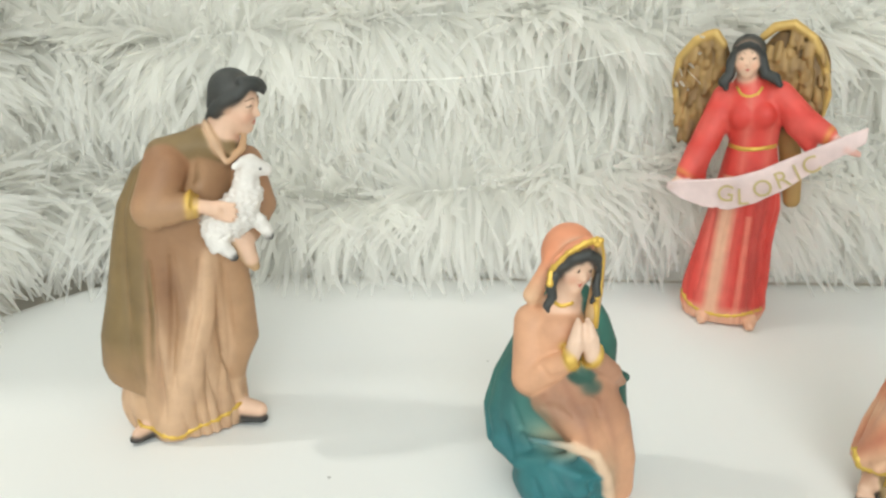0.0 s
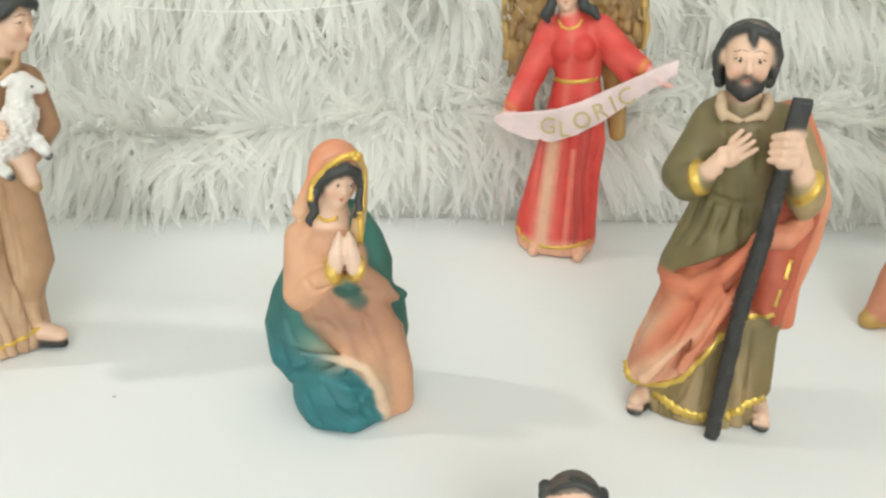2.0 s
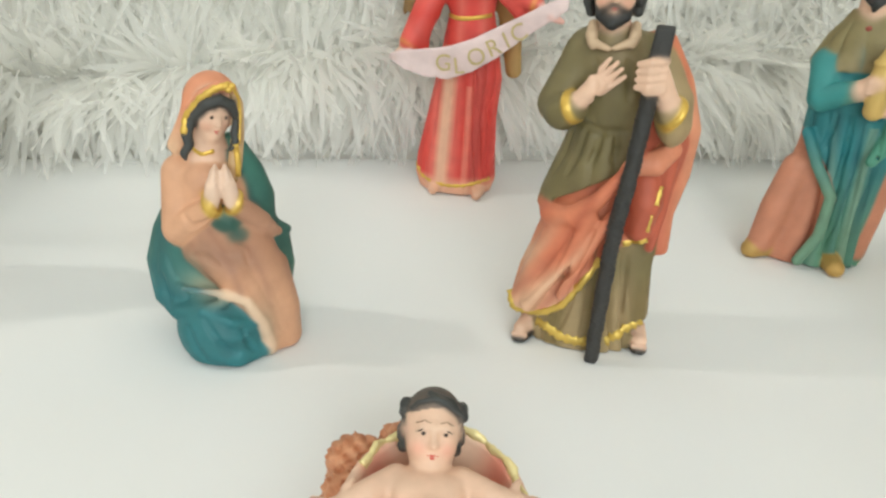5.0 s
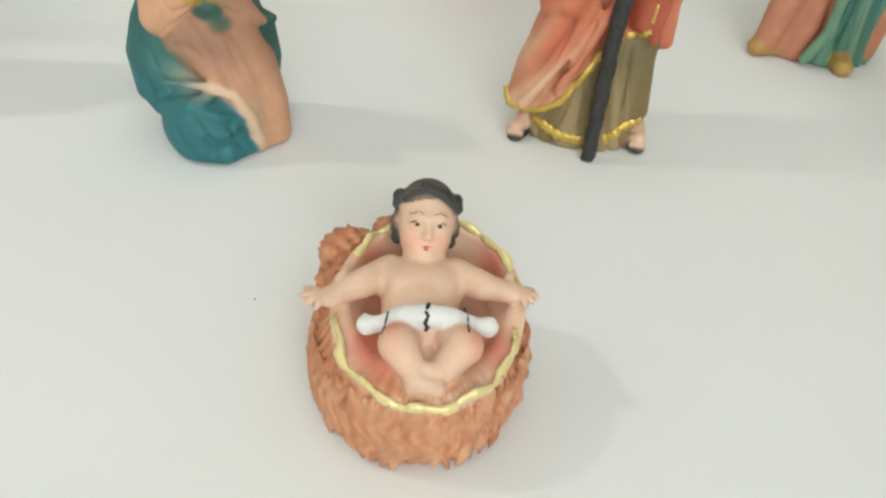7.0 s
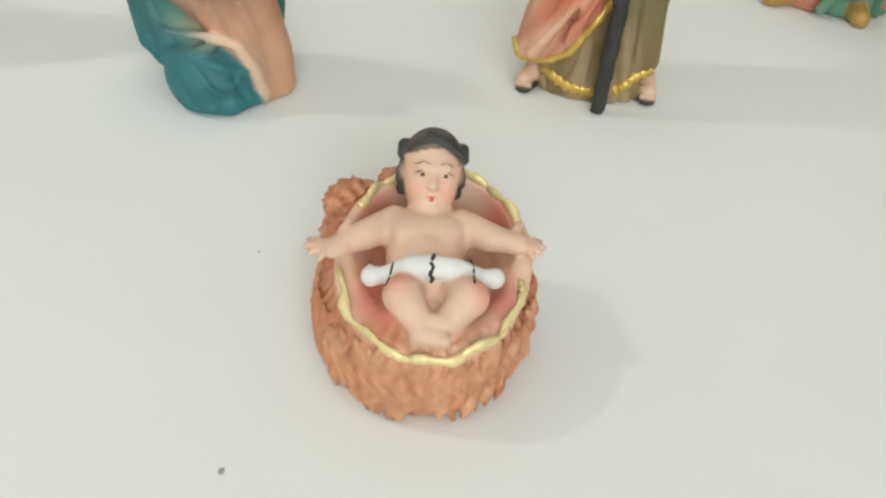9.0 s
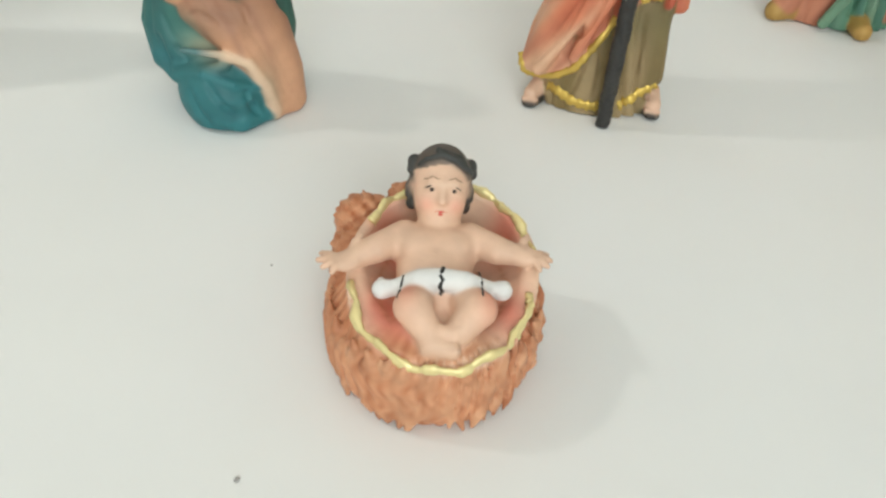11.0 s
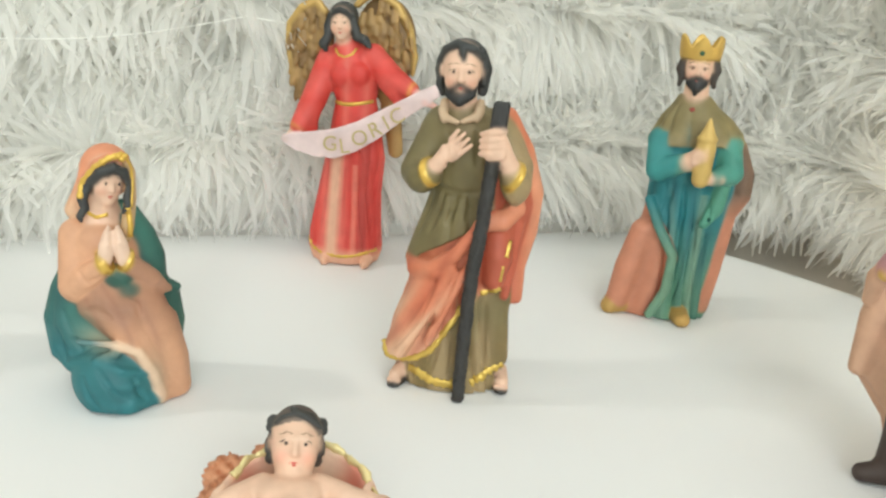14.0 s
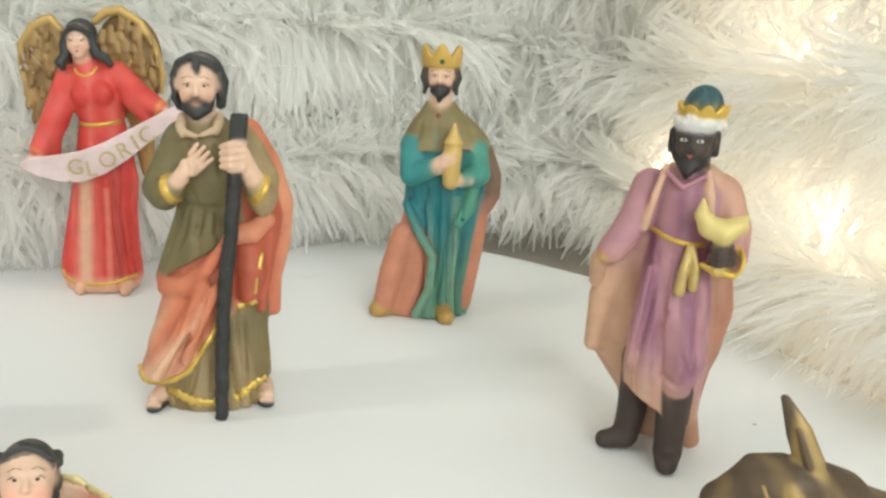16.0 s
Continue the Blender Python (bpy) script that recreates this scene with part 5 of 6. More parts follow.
    c.limb([(0.9, -7.6, 95.8), (3.3, -8.6, 97.6), (5.8, -7.6, 95.9)], [0.5, 0.6, 0.5], coal, 0.4, weight=3)
    for s in (-1, 1):
        c.limb([(4.2 + 5.8 * s, -1.6, 102.4), (4.2 + 6.0 * s, -1.4, 97)], [1.4, 1.3], coal, 0.6, weight=3)
    c.ring((4.9, -1.8, 105.8), (-0.05, -0.05, 1), 5.3, 2.1, paint(226, 222, 218), 0.6, 3)
    tuft = random.Random(8)
    for i in range(46):
        a, dz = tuft.uniform(0, 2 * math.pi), tuft.uniform(-1.6, 1.6)
        out = 7.0 - 0.2 * dz * dz
        c.ell((4.9 + out * math.cos(a), -1.8 + out * math.sin(a), 105.8 + dz), (0.8, 0.8, 0.7), paint(230, 226, 222), 0.5, weight=3)

    def hat_crown(p):
        x, y, z = p[..., 0] - 5.4, p[..., 1] + 1.6, p[..., 2]
        a = np.arctan2(y, x)
        shell = np.abs(np.sqrt(x * x + y * y) - (6.0 + 0.25 * (z - 107))) - 0.7
        peak = 109.2 + 1.9 * np.abs(np.cos(4.5 * a))
        return np.maximum(shell, np.maximum(z - peak, 106.6 - z)) * 0.8
    c.add(hat_crown, (-3, -10, 105), (14, 7, 111), GOLD, 0.5, False, 3)
    c.ell((5.4, -1.4, 110.0), (5.5, 5.5, 6.2), paint(38, 78, 84), 0.6, (0, 8, 0))
    c.groove([(2.4, 111), (4.2, 113.6), (5.4, 115)], 0.6)
    c.groove([(8, 111), (7.4, 113.4), (6.4, 115)], 0.6)
    c.limb([(3, -6.0, 111), (5, -5.4, 114.8)], [0.7, 0.7], paint(40, 84, 90), 0.8)
    c.marks(head, 0.92, 4.9, iris=BLACK, lip=paint(196, 84, 84), brow=coal, white=paint(214, 208, 200), mouth=1.1)
    return c.finish("hatted_king_figurine", "painted resin dark-skinned king in a mauve tunic and fur-trimmed hat", (0.2764, 0.1700), -42.4, 1.02)


# ---------------------------------------------------------------- child in a straw crib
def crib_child():
    c = Clay((-34, -34, -2), (26, 40, 46), 0.44)

    def straw_paint(p):
        a = np.arctan2(p[:, 1] - 2, p[:, 0] + 3)
        t = np.clip(0.5 + 0.5 * np.sin(46 * a + 2 * np.sin(p[:, 2] * 0.7)) * np.sin(p[:, 2] * 0.6 + 7 * a), 0, 1)
        return between(paint(222, 160, 120), paint(192, 118, 76), t)
    c.robe([(0, -3.4, 4, 19.5, 22.5), (4, -3.8, 4, 22.4, 24.6), (11, -3.8, 4, 22.6, 25.4), (16, -3.2, 4, 20, 24.6), (19, -3, 4, 18, 23)], straw_paint,
           [(17, 1.6, 0.25, 0.3, 60), (31, 1.0, -0.35, 1.2, 60)], 1.5)
    c.limb([(-19, 26, 6), (-20, 23, 17)], [7, 6.5], straw_paint, 2, rough=0.7)
    c.limb([(-21.5, 15, 6), (-21.5, 13, 17)], [5.5, 4.5], straw_paint, 2, rough=0.7)
    c.limb([(-12, 29, 8), (-11, 26, 21)], [6, 4.6], straw_paint, 2, rough=0.7)
    rng = random.Random(3)
    for i in range(190):
        a = rng.uniform(0, 2 * math.pi)
        z = rng.uniform(1.5, 16)
        r = 1.0 + 0.0012 * (64 - (z - 9) ** 2) / 8
        lean, up = rng.uniform(-0.07, 0.07), rng.uniform(1.6, 3.4)
        p = [(-3.4 + 21.4 * r * math.cos(a + lean * k), 4 + 24.0 * r * math.sin(a + lean * k), z + dz) for k, dz in ((-1, up), (0, 0.3), (1, -up))]
        tone = between(np.array(paint(226, 170, 130)), np.array(paint(178, 108, 68)), np.array([rng.random()]))[0]
        thick = rng.uniform(0.7, 1.3)
        c.limb(p, [0.35, thick, 0.4], tuple(tone), 0.6)

    def lip_at(y):
        return 18.2 + np.interp(y, [-24, -12, 0, 8, 24], [-1.4, 0.6, 3.4, 6, 9.6])

    def bowl(p):
        q = (p - np.array((-2.2, 1.5, 24))) / np.array((19.2, 23.4, 16))
        d = (np.sqrt((q ** 2).sum(-1)) - 1) * 17
        return np.maximum(d, p[..., 2] - lip_at(p[..., 1]))

    def liner(p):
        x, y = p[:, 0], p[:, 1]
        rose = sum(np.exp(-((x - u) / 4.5) ** 2 - ((y - v) / 6.5) ** 2) for u, v in ((-13, 12), (10, 14), (-13, -6), (-9, -13), (11, -6)))
        return between(paint(240, 206, 178), paint(228, 128, 108), np.clip(rose, 0, 1) * 0.85)
    c.add(bowl, (-22, -23, 8), (18, 26, 30), liner, 1.0, False, 5)
    c.ell((-2.2, 1.5, 26.4), (17.0, 21.2, 11), liner, 1.2, cut=True)
    # child
    c.ell((-3.8, 2.5, 22.0), (7.6, 10.5, 6.0), SKIN, 2)
    c.ell((-4.0, 7, 23.4), (8.6, 5, 5), SKIN, 2)
    for m in (-1, 1):
        c.ell((-3.9 + 3.4 * m, 5.4, 26.6), (3.6, 3.2, 2.0), SKIN, 2)
    c.limb([(-10.2, 9, 25), (-15.5, 4, 25.4), (-19.4, 1.2, 25)], [3.3, 2.9, 2.1], SKIN, 1.5)
    c.limb([(2.6, 9.4, 25), (8.2, 5.8, 25.4), (12.4, 5.2, 25)], [3.3, 2.9, 2.1], SKIN, 1.5)
    c.ell((-21.0, 0.0, 25), (2.8, 2.6, 1.6), SKIN, 1.2)
    c.ell((14.0, 4.8, 25), (2.6, 2.5, 1.6), SKIN, 1.2)
    for x, y in ((-26.0, 2.2), (-26.4, 0.2), (-25.2, -1.8), (-23.2, -3.2)):
        c.limb([(-22, -0.1, 25), ((x - 22) / 2, y * 0.6 - 0.1, 25.4), (x, y, 24.8)], [1.1, 0.85, 0.6], SKIN, 0.3)
    c.limb([(-20, 1.5, 25.4), (-19.6, 4, 26.6), (-18.6, 6, 27)], [1.2, 0.95, 0.65], SKIN, 0.5)
    for x, y in ((18.2, 6.2), (18.8, 4.6), (18.2, 2.8), (16.6, 1.6)):
        c.limb([(15, 4.6, 25), ((x + 15) / 2, (y + 4.7) / 2, 25.4), (x, y, 24.6)], [1.1, 0.85, 0.6], SKIN, 0.3)
    c.limb([(13.4, 6, 25.4), (13.4, 7.6, 26.6), (14.2, 9, 26.8)], [1.1, 0.9, 0.6], SKIN, 0.5)
    cloth_white = paint(236, 234, 232)
    c.limb([(-9.4, -4.6, 23.6), (-6, -5.2, 26), (-2.2, -5.6, 26.8), (2, -5.0, 26), (5.4, -4.0, 23.8)], [2.3, 2.5, 2.6, 2.5, 2.3], cloth_white, 0.8, (1, 0.85, 0.85), 2)
    c.limb([(-9.8, -4.8, 23.4), (-13.4, -5.2, 23.2), (-13.8, -3.4, 23.6)], [1.2, 2.0, 0.8], cloth_white, 0.8, weight=2)
    c.limb([(6, -3.8, 23.4), (9.4, -3.6, 23.2), (10.2, -2.2, 23.4)], [1.2, 2.0, 0.8], cloth_white, 0.8, weight=2)
    flush = lambda p: between(SKIN, paint(230, 136, 112), 0.6 * np.clip(np.exp(-((p[:, 0] - 7) / 2.4) ** 2 - ((p[:, 1] + 9) / 5) ** 2) + np.exp(-((p[:, 0] + 8.5) / 2.4) ** 2 - ((p[:, 1] + 9) / 4) ** 2), 0, 1))
    c.ell((-2.4, -8, 17), (8, 8, 5), SKIN, 2)
    c.limb([(-6.0, -5, 21.4), (-7.2, -10.6, 24), (-3.0, -15.6, 20.4)], [3.5, 3.7, 2.4], flush, 0.9)
    c.limb([(2.0, -5, 21.4), (4.8, -10.2, 24), (0.4, -14.2, 19.8)], [3.5, 3.7, 2.4], flush, 0.7)
    c.limb([(-3.4, -16.2, 20), (0.6, -17.4, 20.2)], [2.3, 1.6], SKIN, 0.7)
    c.limb([(0.6, -14.4, 21.4), (-3.4, -14.8, 22)], [2.0, 1.4], SKIN, 0.5)
    for i in range(4):
        c.ell((1.2 - 0.3 * i, -18.2 + 1.0 * i, 21.2), (0.7, 0.7, 0.7), SKIN, 0.3)
    c.limb([(-3.8, 11, 25), (-3.6, 14, 28)], [3.8, 4.0], SKIN, 1.5)
    # head with side-swept curls
    head = c.head((-3.7, 16.8, 32.6), 0.95, 4, -22, 5, gap=4.7, blush=paint(236, 158, 136), jaw=1.08)
    mid = head(0, 0, 0)
    axes = np.stack([head(1, 0, 0) - mid, head(0, 1, 0) - mid, head(0, 0, 1) - mid], 1) / 0.95

    def hairline(p):
        q = (p - mid) @ axes / 0.95
        brow = (q[:, 1] < -1.0) & (q[:, 2] < 5.4 + 0.12 * q[:, 0] - 0.05 * q[:, 0] ** 2)
        return np.where(brow[:, None], np.array(SKIN), np.array(HAIR))
    c.ell(head(0, 0.9, 2.0), (5.9, 6.0, 6.3), hairline, 0.3, (-22, 5, 4), weight=3)
    for m in (-1, 1):
        for i in range(6):
            w = 4.6 - 1.8 * i
            c.ell(head(m * (6.0 + 0.7 * math.sin(i * 2.2)), 0.6 + 0.5 * math.cos(i * 1.7), w), (0.95, 1.4, 1.1), HAIR, 0.4, weight=4)
            c.ell(head(m * (5.6 + 0.5 * math.cos(i * 2.2)), 2.0, w - 0.5), (1.35, 1.8, 1.3), HAIR, 0.6, weight=4)
    c.limb([head(-5.2, -2.6, 4.4), head(-4.0, -3.6, 6.0), head(-0.6, -4.0, 7.2), head(2.2, -4.4, 6.4), head(4.4, -3.6, 4.6), head(5.4, -2.4, 2.6)], [0.5, 0.5, 0.6, 0.7, 0.7, 0.6], HAIR, 0.4, weight=4)
    for i in range(5):
        c.limb([head(-1.6 + 1.2 * i, -2.6, 8.0 - 0.3 * i), head(0.6 + 1.3 * i, -4.4, 7.0 - 0.8 * i)], [0.6, 0.4], HAIR, 0.4, weight=4)
    # painted marks, laid on from above and in front
    way = np.array((0, 0.78, -0.62))

    def on(x, y, z):
        return c.skin(0, 0, np.array((x, y, z)) - 22 * way, way)

    def stroke(pts, r, col):
        c.tube([on(*p) for p in pts], r, col, 1.0, 6)
    c.marks(head, 0.95, 4.7, iris=paint(66, 50, 42), lip=paint(210, 62, 56), brow=paint(150, 116, 92), mouth=1.15)
    stroke([(-2.0 - 0.25 * (i % 3), -3.6 - 0.55 * i, 28 - 0.45 * i) for i in range(8)], 0.42, BLACK)
    stroke([(-9.4 - 0.1 * i, -3.0 - 0.5 * i, 25 - 0.3 * i) for i in range(8)], 0.25, BLACK)
    stroke([(5.2 + 0.05 * i, -2.2 - 0.5 * i, 25.4 - 0.3 * i) for i in range(7)], 0.25, BLACK)
    # wavy gold rim
    gilt = paint(244, 226, 164, 0.75)
    for a0, a1, n in ((188, 352, 90), (14, 76, 40), (104, 150, 34)):
        rim = []
        for i in range(n + 1):
            a = math.radians(a0 + (a1 - a0) * i / n)
            y = 1.5 + 22.0 * math.sin(a)
            pinch = 1 - 0.05 * math.sin(a) ** 2 * (math.sin(a) < 0) + 0.02 * math.sin(7 * a)
            rim.append((-2.2 + 18.0 * pinch * math.cos(a) + 0.4 * math.sin(13 * a), y, float(lip_at(y)) + 0.35 + 0.5 * math.sin(11 * a)))
        c.tube(rim, [1.05 + 0.25 * math.sin(0.61 * i) + 0.12 * math.sin(1.7 * i) for i in range(n + 1)], gilt, 0.6)
    return c.finish("crib_child_figurine", "painted resin child lying in an orange-brown straw crib with gold rim", (0.0964, 0.1462), -10.2)


# ---------------------------------------------------------------- donkey
def donkey():
    c = Clay((-24, -18, -2), (52, 32, 74))
    brown, gilt = paint(86, 66, 44, 0.1), paint(176, 146, 90, 0.6)
    coat = lambda p: between(brown, gilt, np.clip(0.3 * np.sin(p[:, 0] * 0.4 + p[:, 2] * 0.3 + 2 * np.sin(p[:, 1] * 0.3)) - 0.05, 0, 0.4))
    c.limb([(16, 13, 33), (30, 17, 30), (40, 19, 29)], [11.5, 11, 10.5], coat, 3)
    for x, y in ((14, 8), (14, 18), (38, 14), (38, 24)):
        c.limb([(x, y, 28), (x, y, 14), (x - 1, y, 2)], [5, 3.2, 3.2], coat, 2)
    c.limb([(14, 10, 40), (7, 3, 47)], [9, 6.6], coat, 3)
    c.limb([(4, 0, 47.5), (-4, -2, 46), (-10.5, -4, 41)], [6.4, 6.0, 4.4], coat, 2)
    c.ell((-11.8, -4.5, 40.0), (3.4, 4.2, 4.2), coat, 2)
    c.limb([(-5, -1, 51), (1, 0, 52)], [2.2, 2.4], coat, 2)
    ear = lambda p: between(brown, gilt, np.clip((p[:, 0] - 1.4) / 2, 0, 0.9))
    c.limb([(9.4, 0, 47), (7.0, 0, 54), (3.6, 0, 61), (-0.6, 0, 68.4)], [2.8, 3.4, 3.0, 1.1], ear, 1, (1, 0.6, 1))
    c.limb([(7.0, -2.2, 54), (3.4, -2.0, 62)], [0.9, 0.5], brown, 0.7)
    c.limb([(4, -5, 48.6), (7.5, -8, 43.5), (10, -9.5, 38)], [2.0, 2.4, 1.2], gilt, 1)
    c.limb([(6, 0, 52), (9, 3, 49), (12, 5, 44)], [1.8, 1.8, 1.4], gilt, 1)
    c.line([(-2, 49), (0, 45.5), (1.6, 42.5)], 0.5, gilt, 0.5, 4)
    c.dot(c.skin(-3.4, 43.8), (1.3, 0.5, 0.9), BLACK)
    c.line([(-5.2, 44), (-3.4, 45.1), (-1.6, 44.2)], 0.35, gilt, 0.5, 4)
    ob = c.finish("donkey_figurine", "painted resin donkey in brown brushed with gold", (0.2525, 0.0975), -51.7, 1.0, 13.5)
    return tagged(ob, "", "figurine")


shepherd()
kneeling_woman()
bearded_man()
ANGEL = angel()
crowned_king()
hatted_king()
crib_child()
donkey()


def banner_letters(ob):
    """The gilt capitals, joined to the angel's own mesh."""
    spots = ((-5.9, 60.6, 2), (0.8, 60.0, 10), (8.0, 64.4, 22), (14.8, 68.8, 28), (19.8, 72.2, 30), (24.6, 75.6, 32))
    bm = bmesh.new()
    bm.from_mesh(ob.data)
    lay = bm.verts.layers.float_color["paint"]
    for ch, (x, z, turn) in zip("GLORIC", spots):
        cu = bpy.data.curves.new("letter", "FONT")
        cu.body, cu.size, cu.extrude, cu.align_x, cu.align_y = ch, 0.0098 * 0.975, 0.0003, "CENTER", "CENTER"
        ghost = bpy.data.objects.new("letter", cu)
        scene.collection.objects.link(ghost)
        bpy.context.view_layer.update()
        me = bpy.data.meshes.new_from_object(ghost.evaluated_get(bpy.context.evaluated_depsgraph_get()))
        me.transform(pose(x * 0.000975, -0.000975 * (0.9 + 0.75 - float(np.interp(x, [-14, -4, 6, 16, 26], [-12.5, -13.5, -13.5, -13, -12]))), z * 0.000975, 90, 0, 0) @ pose(0, 0, 0, 0, 0, turn))
        before = len(bm.verts)
        bm.from_mesh(me)
        bm.verts.ensure_lookup_table()
        for v in bm.verts[before:]:
            v[lay] = paint(206, 186, 136, 0.35)
        bpy.data.objects.remove(ghost)
        bpy.data.meshes.remove(me)
    bm.to_mesh(ob.data)
    bm.free()


banner_letters(ANGEL)

# ---------------------------------------------------------------- tinsel garlands along the back and both sides
PLAN = [(-0.202, 0.315), (-0.202, 0.33), (-0.198, 0.382), (-0.175, 0.418), (-0.13, 0.431), (0.10, 0.436), (0.28, 0.432), (0.348, 0.420), (0.394, 0.388), (0.414, 0.345), (0.412, 0.29), (0.402, 0.20), (0.400, 0.10), (0.400, -0.28)]


def along(s):
    """Place and direction at s metres along the garlands' plan."""
    for (x0, y0), (x1, y1) in zip(PLAN, PLAN[1:]):
        d = math.hypot(x1 - x0, y1 - y0)
        if s <= d:
            return x0 + (x1 - x0) * s / d, y0 + (y1 - y0) * s / d, (x1 - x0) / d, (y1 - y0) / d
        s -= d
    return x1, y1, (x1 - x0) / d, (y1 - y0) / d


LENGTH = sum(math.hypot(b[0] - a[0], b[1] - a[1]) for a, b in zip(PLAN, PLAN[1:]))


def garland(z0, seed, density, out=0.0, length=1.0):
    rng = random.Random(seed)
    root = tagged(new("tinsel_garland"), "white tinsel garland of narrow glossy strips hung along the boards", "garland", "white tinsel garlands")
    root.matrix_world = pose(0, 0, 0)

    def axis(s):
        x, y, dx, dy = along(s)
        sag = 0.006 * math.sin(s * 9 + seed) + 0.004 * math.sin(s * 21 + 2 * seed)
        return Vector((x + dy * out, y - dx * out, z0 + sag)), Vector((dx, dy, 0))
    verts, faces = [], []
    for i in range(int(LENGTH * density)):
        s = rng.uniform(0, LENGTH)
        at, way = axis(s)
        side = Vector((way.y, -way.x, 0))            # towards the figures
        a = rng.gauss(-0.2, 1.1)
        clump = Vector((s * 30, a * 1.5, seed * 7.3))
        a += 0.9 * noise.noise(clump)
        reach = (rng.uniform(0.038, 0.054) + 0.010 * noise.noise(clump * 1.7)) * length
        d = side * math.cos(a) + Vector((0, 0, 1)) * math.sin(a) + way * (1.25 * noise.noise(clump + Vector((5, 9, 2))) + rng.gauss(0, 0.16))
        d.normalize()
        d0 = d.copy()
        wide = rng.uniform(0.0008, 0.0016)
        across = (way - d * way.dot(d)).normalized()
        spin = rng.gauss(0, 0.65)
        across = across * math.cos(spin) + d.cross(across) * math.sin(spin)
        droop, curl = rng.uniform(0.002, 0.012), Vector((rng.gauss(0, 1), rng.gauss(0, 1), rng.gauss(0, 1))) * 0.0025
        base, n = len(verts), 5
        for k in range(n):
            u = k / (n - 1)
            p = at + d0 * reach * u - Vector((0, 0, droop * u * u)) + curl * math.sin(u * 2.6)
            if p.z < 0.0015:
                p.z = 0.0015 + rng.uniform(0, 0.001)
            w = wide * (1.0 if k < n - 1 else 0.35) * (0.7 if k == 0 else 1)
            tw = across * math.cos(0.5 * u) + d0.cross(across) * math.sin(0.5 * u)
            verts += [p - tw * w, p + tw * w]
        faces += [(base + 2 * k, base + 2 * k + 1, base + 2 * k + 3, base + 2 * k + 2) for k in range(n - 1)]
    fringe = part("fringe", mesh_of("fringe", verts, faces, TINSEL), root, "narrow white strips")
    fringe["kind"] = "stuff"
    # core wire
    verts, faces = [], []
    m = 220
    for i in range(m + 1):
        at, way = axis(LENGTH * i / m)
        side = Vector((way.y, -way.x, 0))
        for j in range(6):
            b = math.pi * j / 3
            verts.append(at + 0.0011 * (side * math.cos(b) + Vector((0, 0, math.sin(b)))))
    faces = [(i * 6 + j, i * 6 + (j + 1) % 6, i * 6 + 6 + (j + 1) % 6, i * 6 + 6 + j) for i in range(m) for j in range(6)]
    part("core_wire", mesh_of("core_wire", verts, faces, WIRE), root)
    return root


for row, (z0, density, out, length) in enumerate(((0.044, 7600, 0.0, 1.0), (0.114, 7600, -0.006, 1.0), (0.186, 6600, -0.006, 1.05), (0.082, 4200, -0.016, 0.95), (0.156, 4200, -0.016, 0.95), (0.228, 3600, -0.012, 1.0))):
    garland(z0, 3 + row, density, out, length)


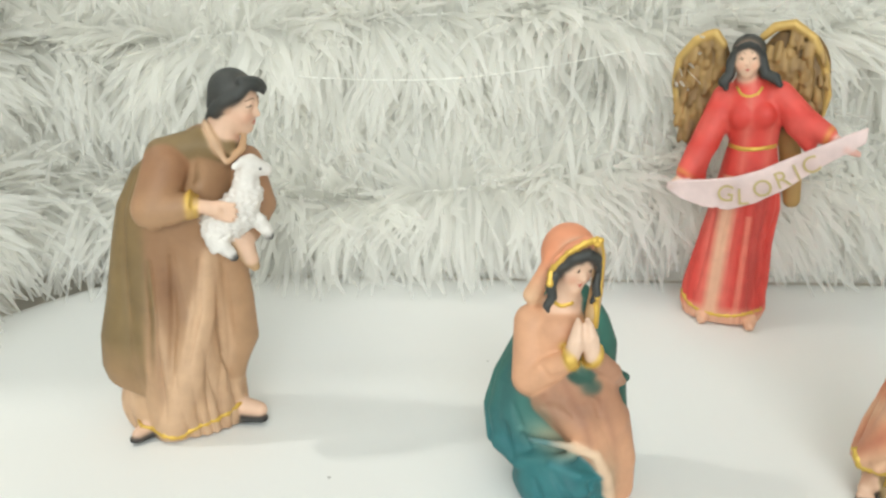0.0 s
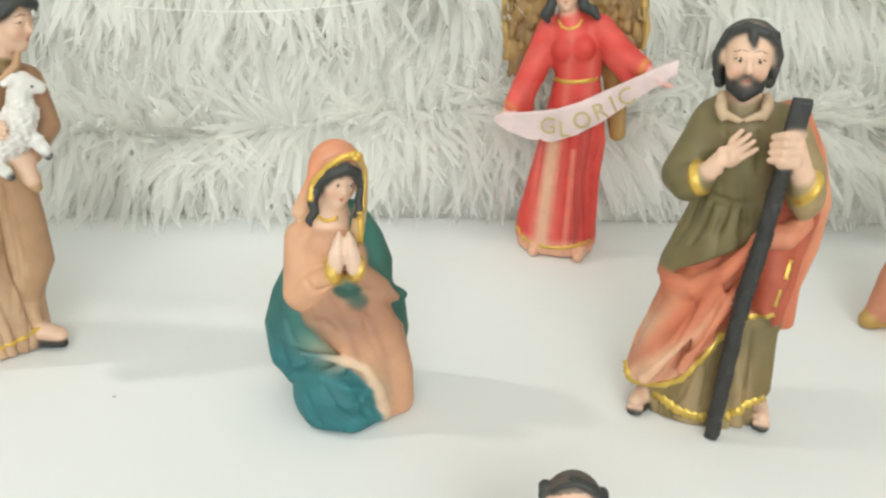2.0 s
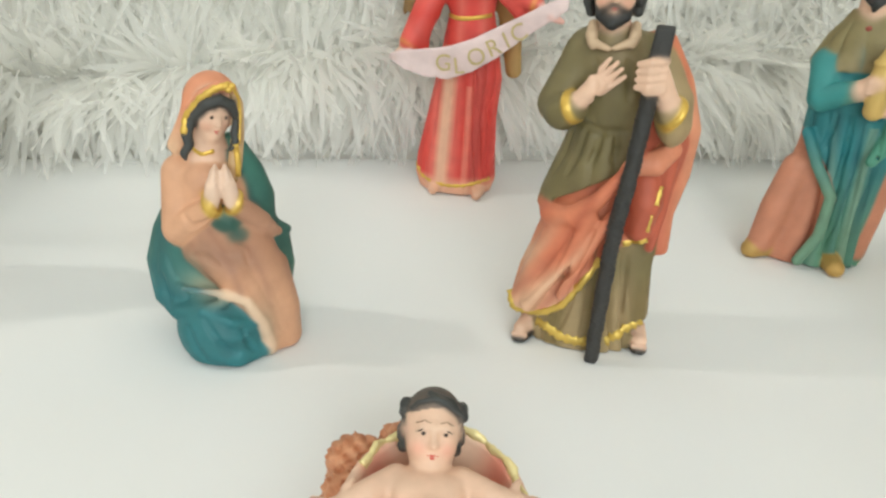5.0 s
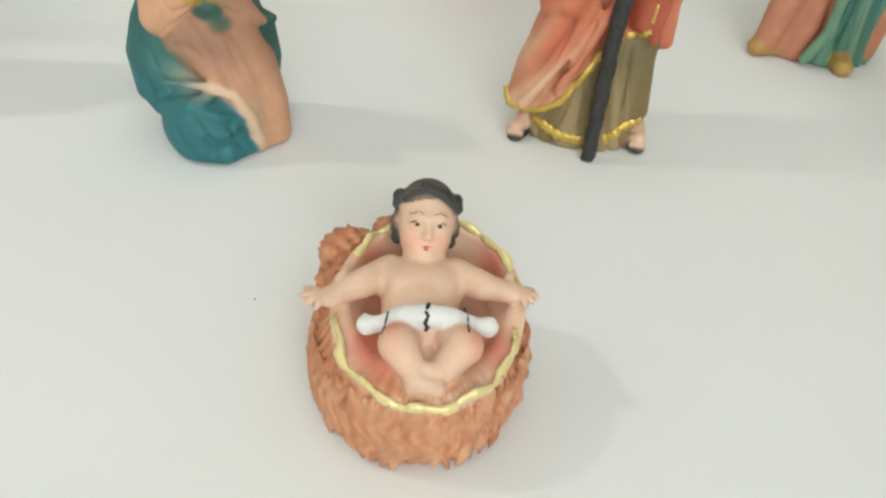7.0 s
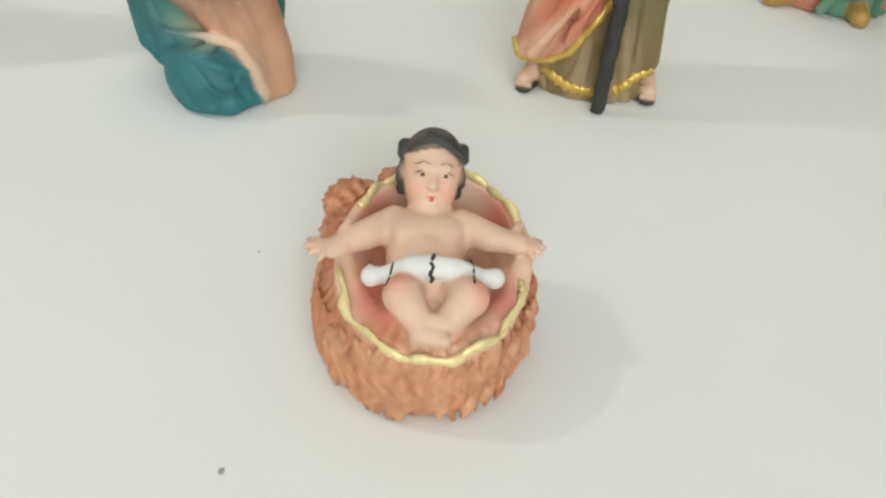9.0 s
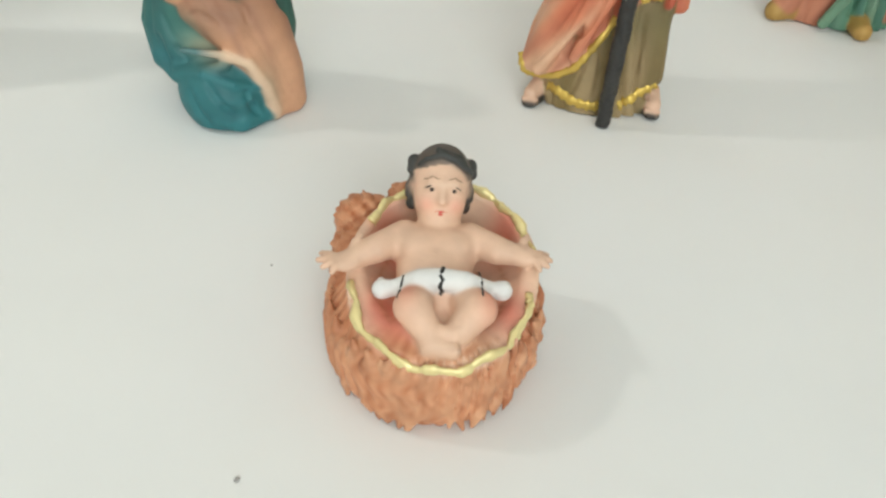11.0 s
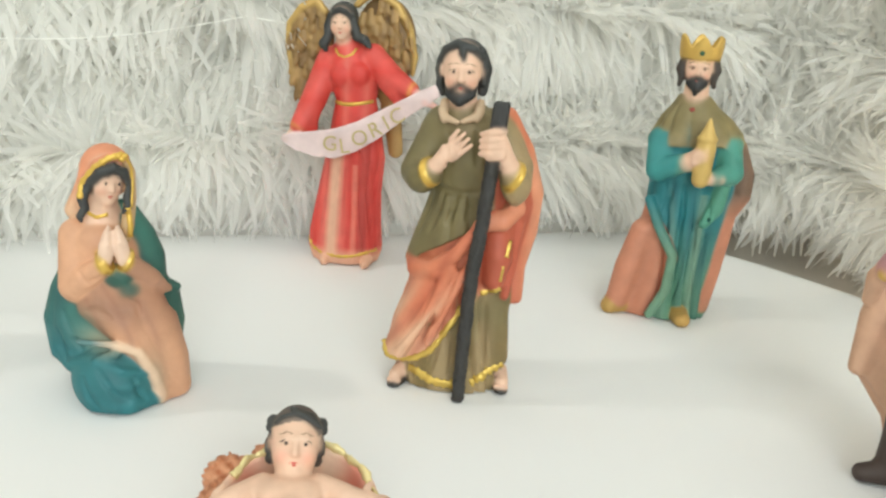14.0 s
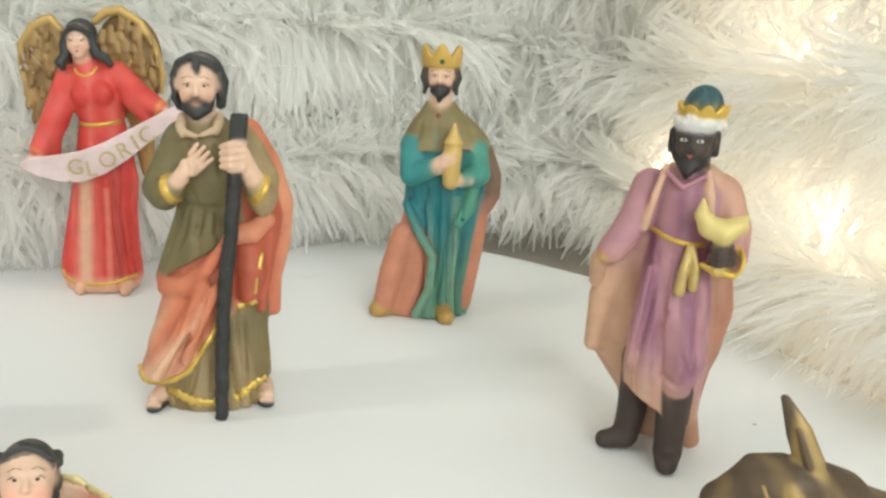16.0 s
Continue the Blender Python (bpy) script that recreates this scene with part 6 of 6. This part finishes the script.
# ---------------------------------------------------------------- string of small warm lamps
def string_lights():
    root = tagged(new("string_lights"), "thin clear wire with small warm-white lamps tucked in tinsel", "string lights")
    # the last four lamps are added to brighten the tinsel on the right
    spots = [(-0.049, 0.404, 0.097), (0.09, 0.408, 0.110), (0.30, 0.425, 0.10), (0.390, 0.318, 0.060), (0.398, 0.272, 0.112), (0.394, 0.216, 0.056), (0.397, 0.235, 0.150), (0.394, 0.165, 0.10), (0.398, 0.29, 0.165), (0.392, 0.13, 0.06)]
    pts = []
    path = spots[:3] + [(0.352, 0.428, 0.095), (0.398, 0.392, 0.085), (0.416, 0.35, 0.07)] + spots[3:]
    for a, b in zip(path, path[1:]):
        for k in range(12):
            t = k / 12
            pts.append(tuple(a[i] + (b[i] - a[i]) * t - (0.006 * math.sin(math.pi * t) if i == 2 else 0) for i in range(3)))
    pts.append(spots[-1])
    cu = bpy.data.curves.new("wire", "CURVE")
    cu.dimensions, cu.bevel_depth, cu.bevel_resolution = "3D", 0.0003, 2
    sp = cu.splines.new("POLY")
    sp.points.add(len(pts) - 1)
    for p, q in zip(sp.points, pts):
        p.co = (*q, 1)
    cu.materials.append(CLEAR_WIRE)
    part("wire", cu, root)
    ball = bmesh.new()
    bmesh.ops.create_uvsphere(ball, u_segments=12, v_segments=8, radius=0.0016)
    for v in ball.verts:
        v.co.z *= 1.5
    me = bpy.data.meshes.new("bulb")
    ball.to_mesh(me)
    ball.free()
    me.materials.append(BULB)
    for i, p in enumerate(spots[3:]):
        b = part("bulb", me, root, "warm-white lamp")
        b.location = (p[0] + 0.012, p[1], p[2] - 0.003)
    for p, watts in zip(spots[3:], (0.042, 0.034, 0.056, 0.042, 0.052, 0.034, 0.062)):
        data = bpy.data.lights.new("bulb_light", "POINT")
        data.energy, data.color, data.shadow_soft_size = watts, (1.0, 0.86, 0.68), 0.003
        lamp = new("bulb_light", data)
        lamp.location = (p[0] + 0.026, p[1], p[2] + 0.004)


string_lights()


# ---------------------------------------------------------------- specks of lint on the cloth
def lint(x, y, r, turn):
    bm = bmesh.new()
    bmesh.ops.create_icosphere(bm, subdivisions=1, radius=r)
    for v in bm.verts:
        v.co = Vector((v.co.x * 1.6, v.co.y, v.co.z * 0.5)) * (1 + 0.3 * noise.noise(v.co * 3000))
    me = bpy.data.meshes.new("lint_speck")
    bm.to_mesh(me)
    bm.free()
    me.materials.append(LINT)
    ob = tagged(new("lint_speck", me), "tiny grey speck of lint on the white cloth", "lint", "lint on the cloth")
    ob.matrix_world = pose(x, y, 0.0002, 0, 0, turn)


for x, y, r, turn in ((0.0301, 0.3358, 0.0004, 20), (0.0591, 0.1793, 0.0003, 80), (0.0541, 0.1197, 0.0005, 50), (0.3254, 0.1664, 0.0005, 130), (-0.0226, 0.2588, 0.0004, 10)):
    lint(x, y, r, turn)
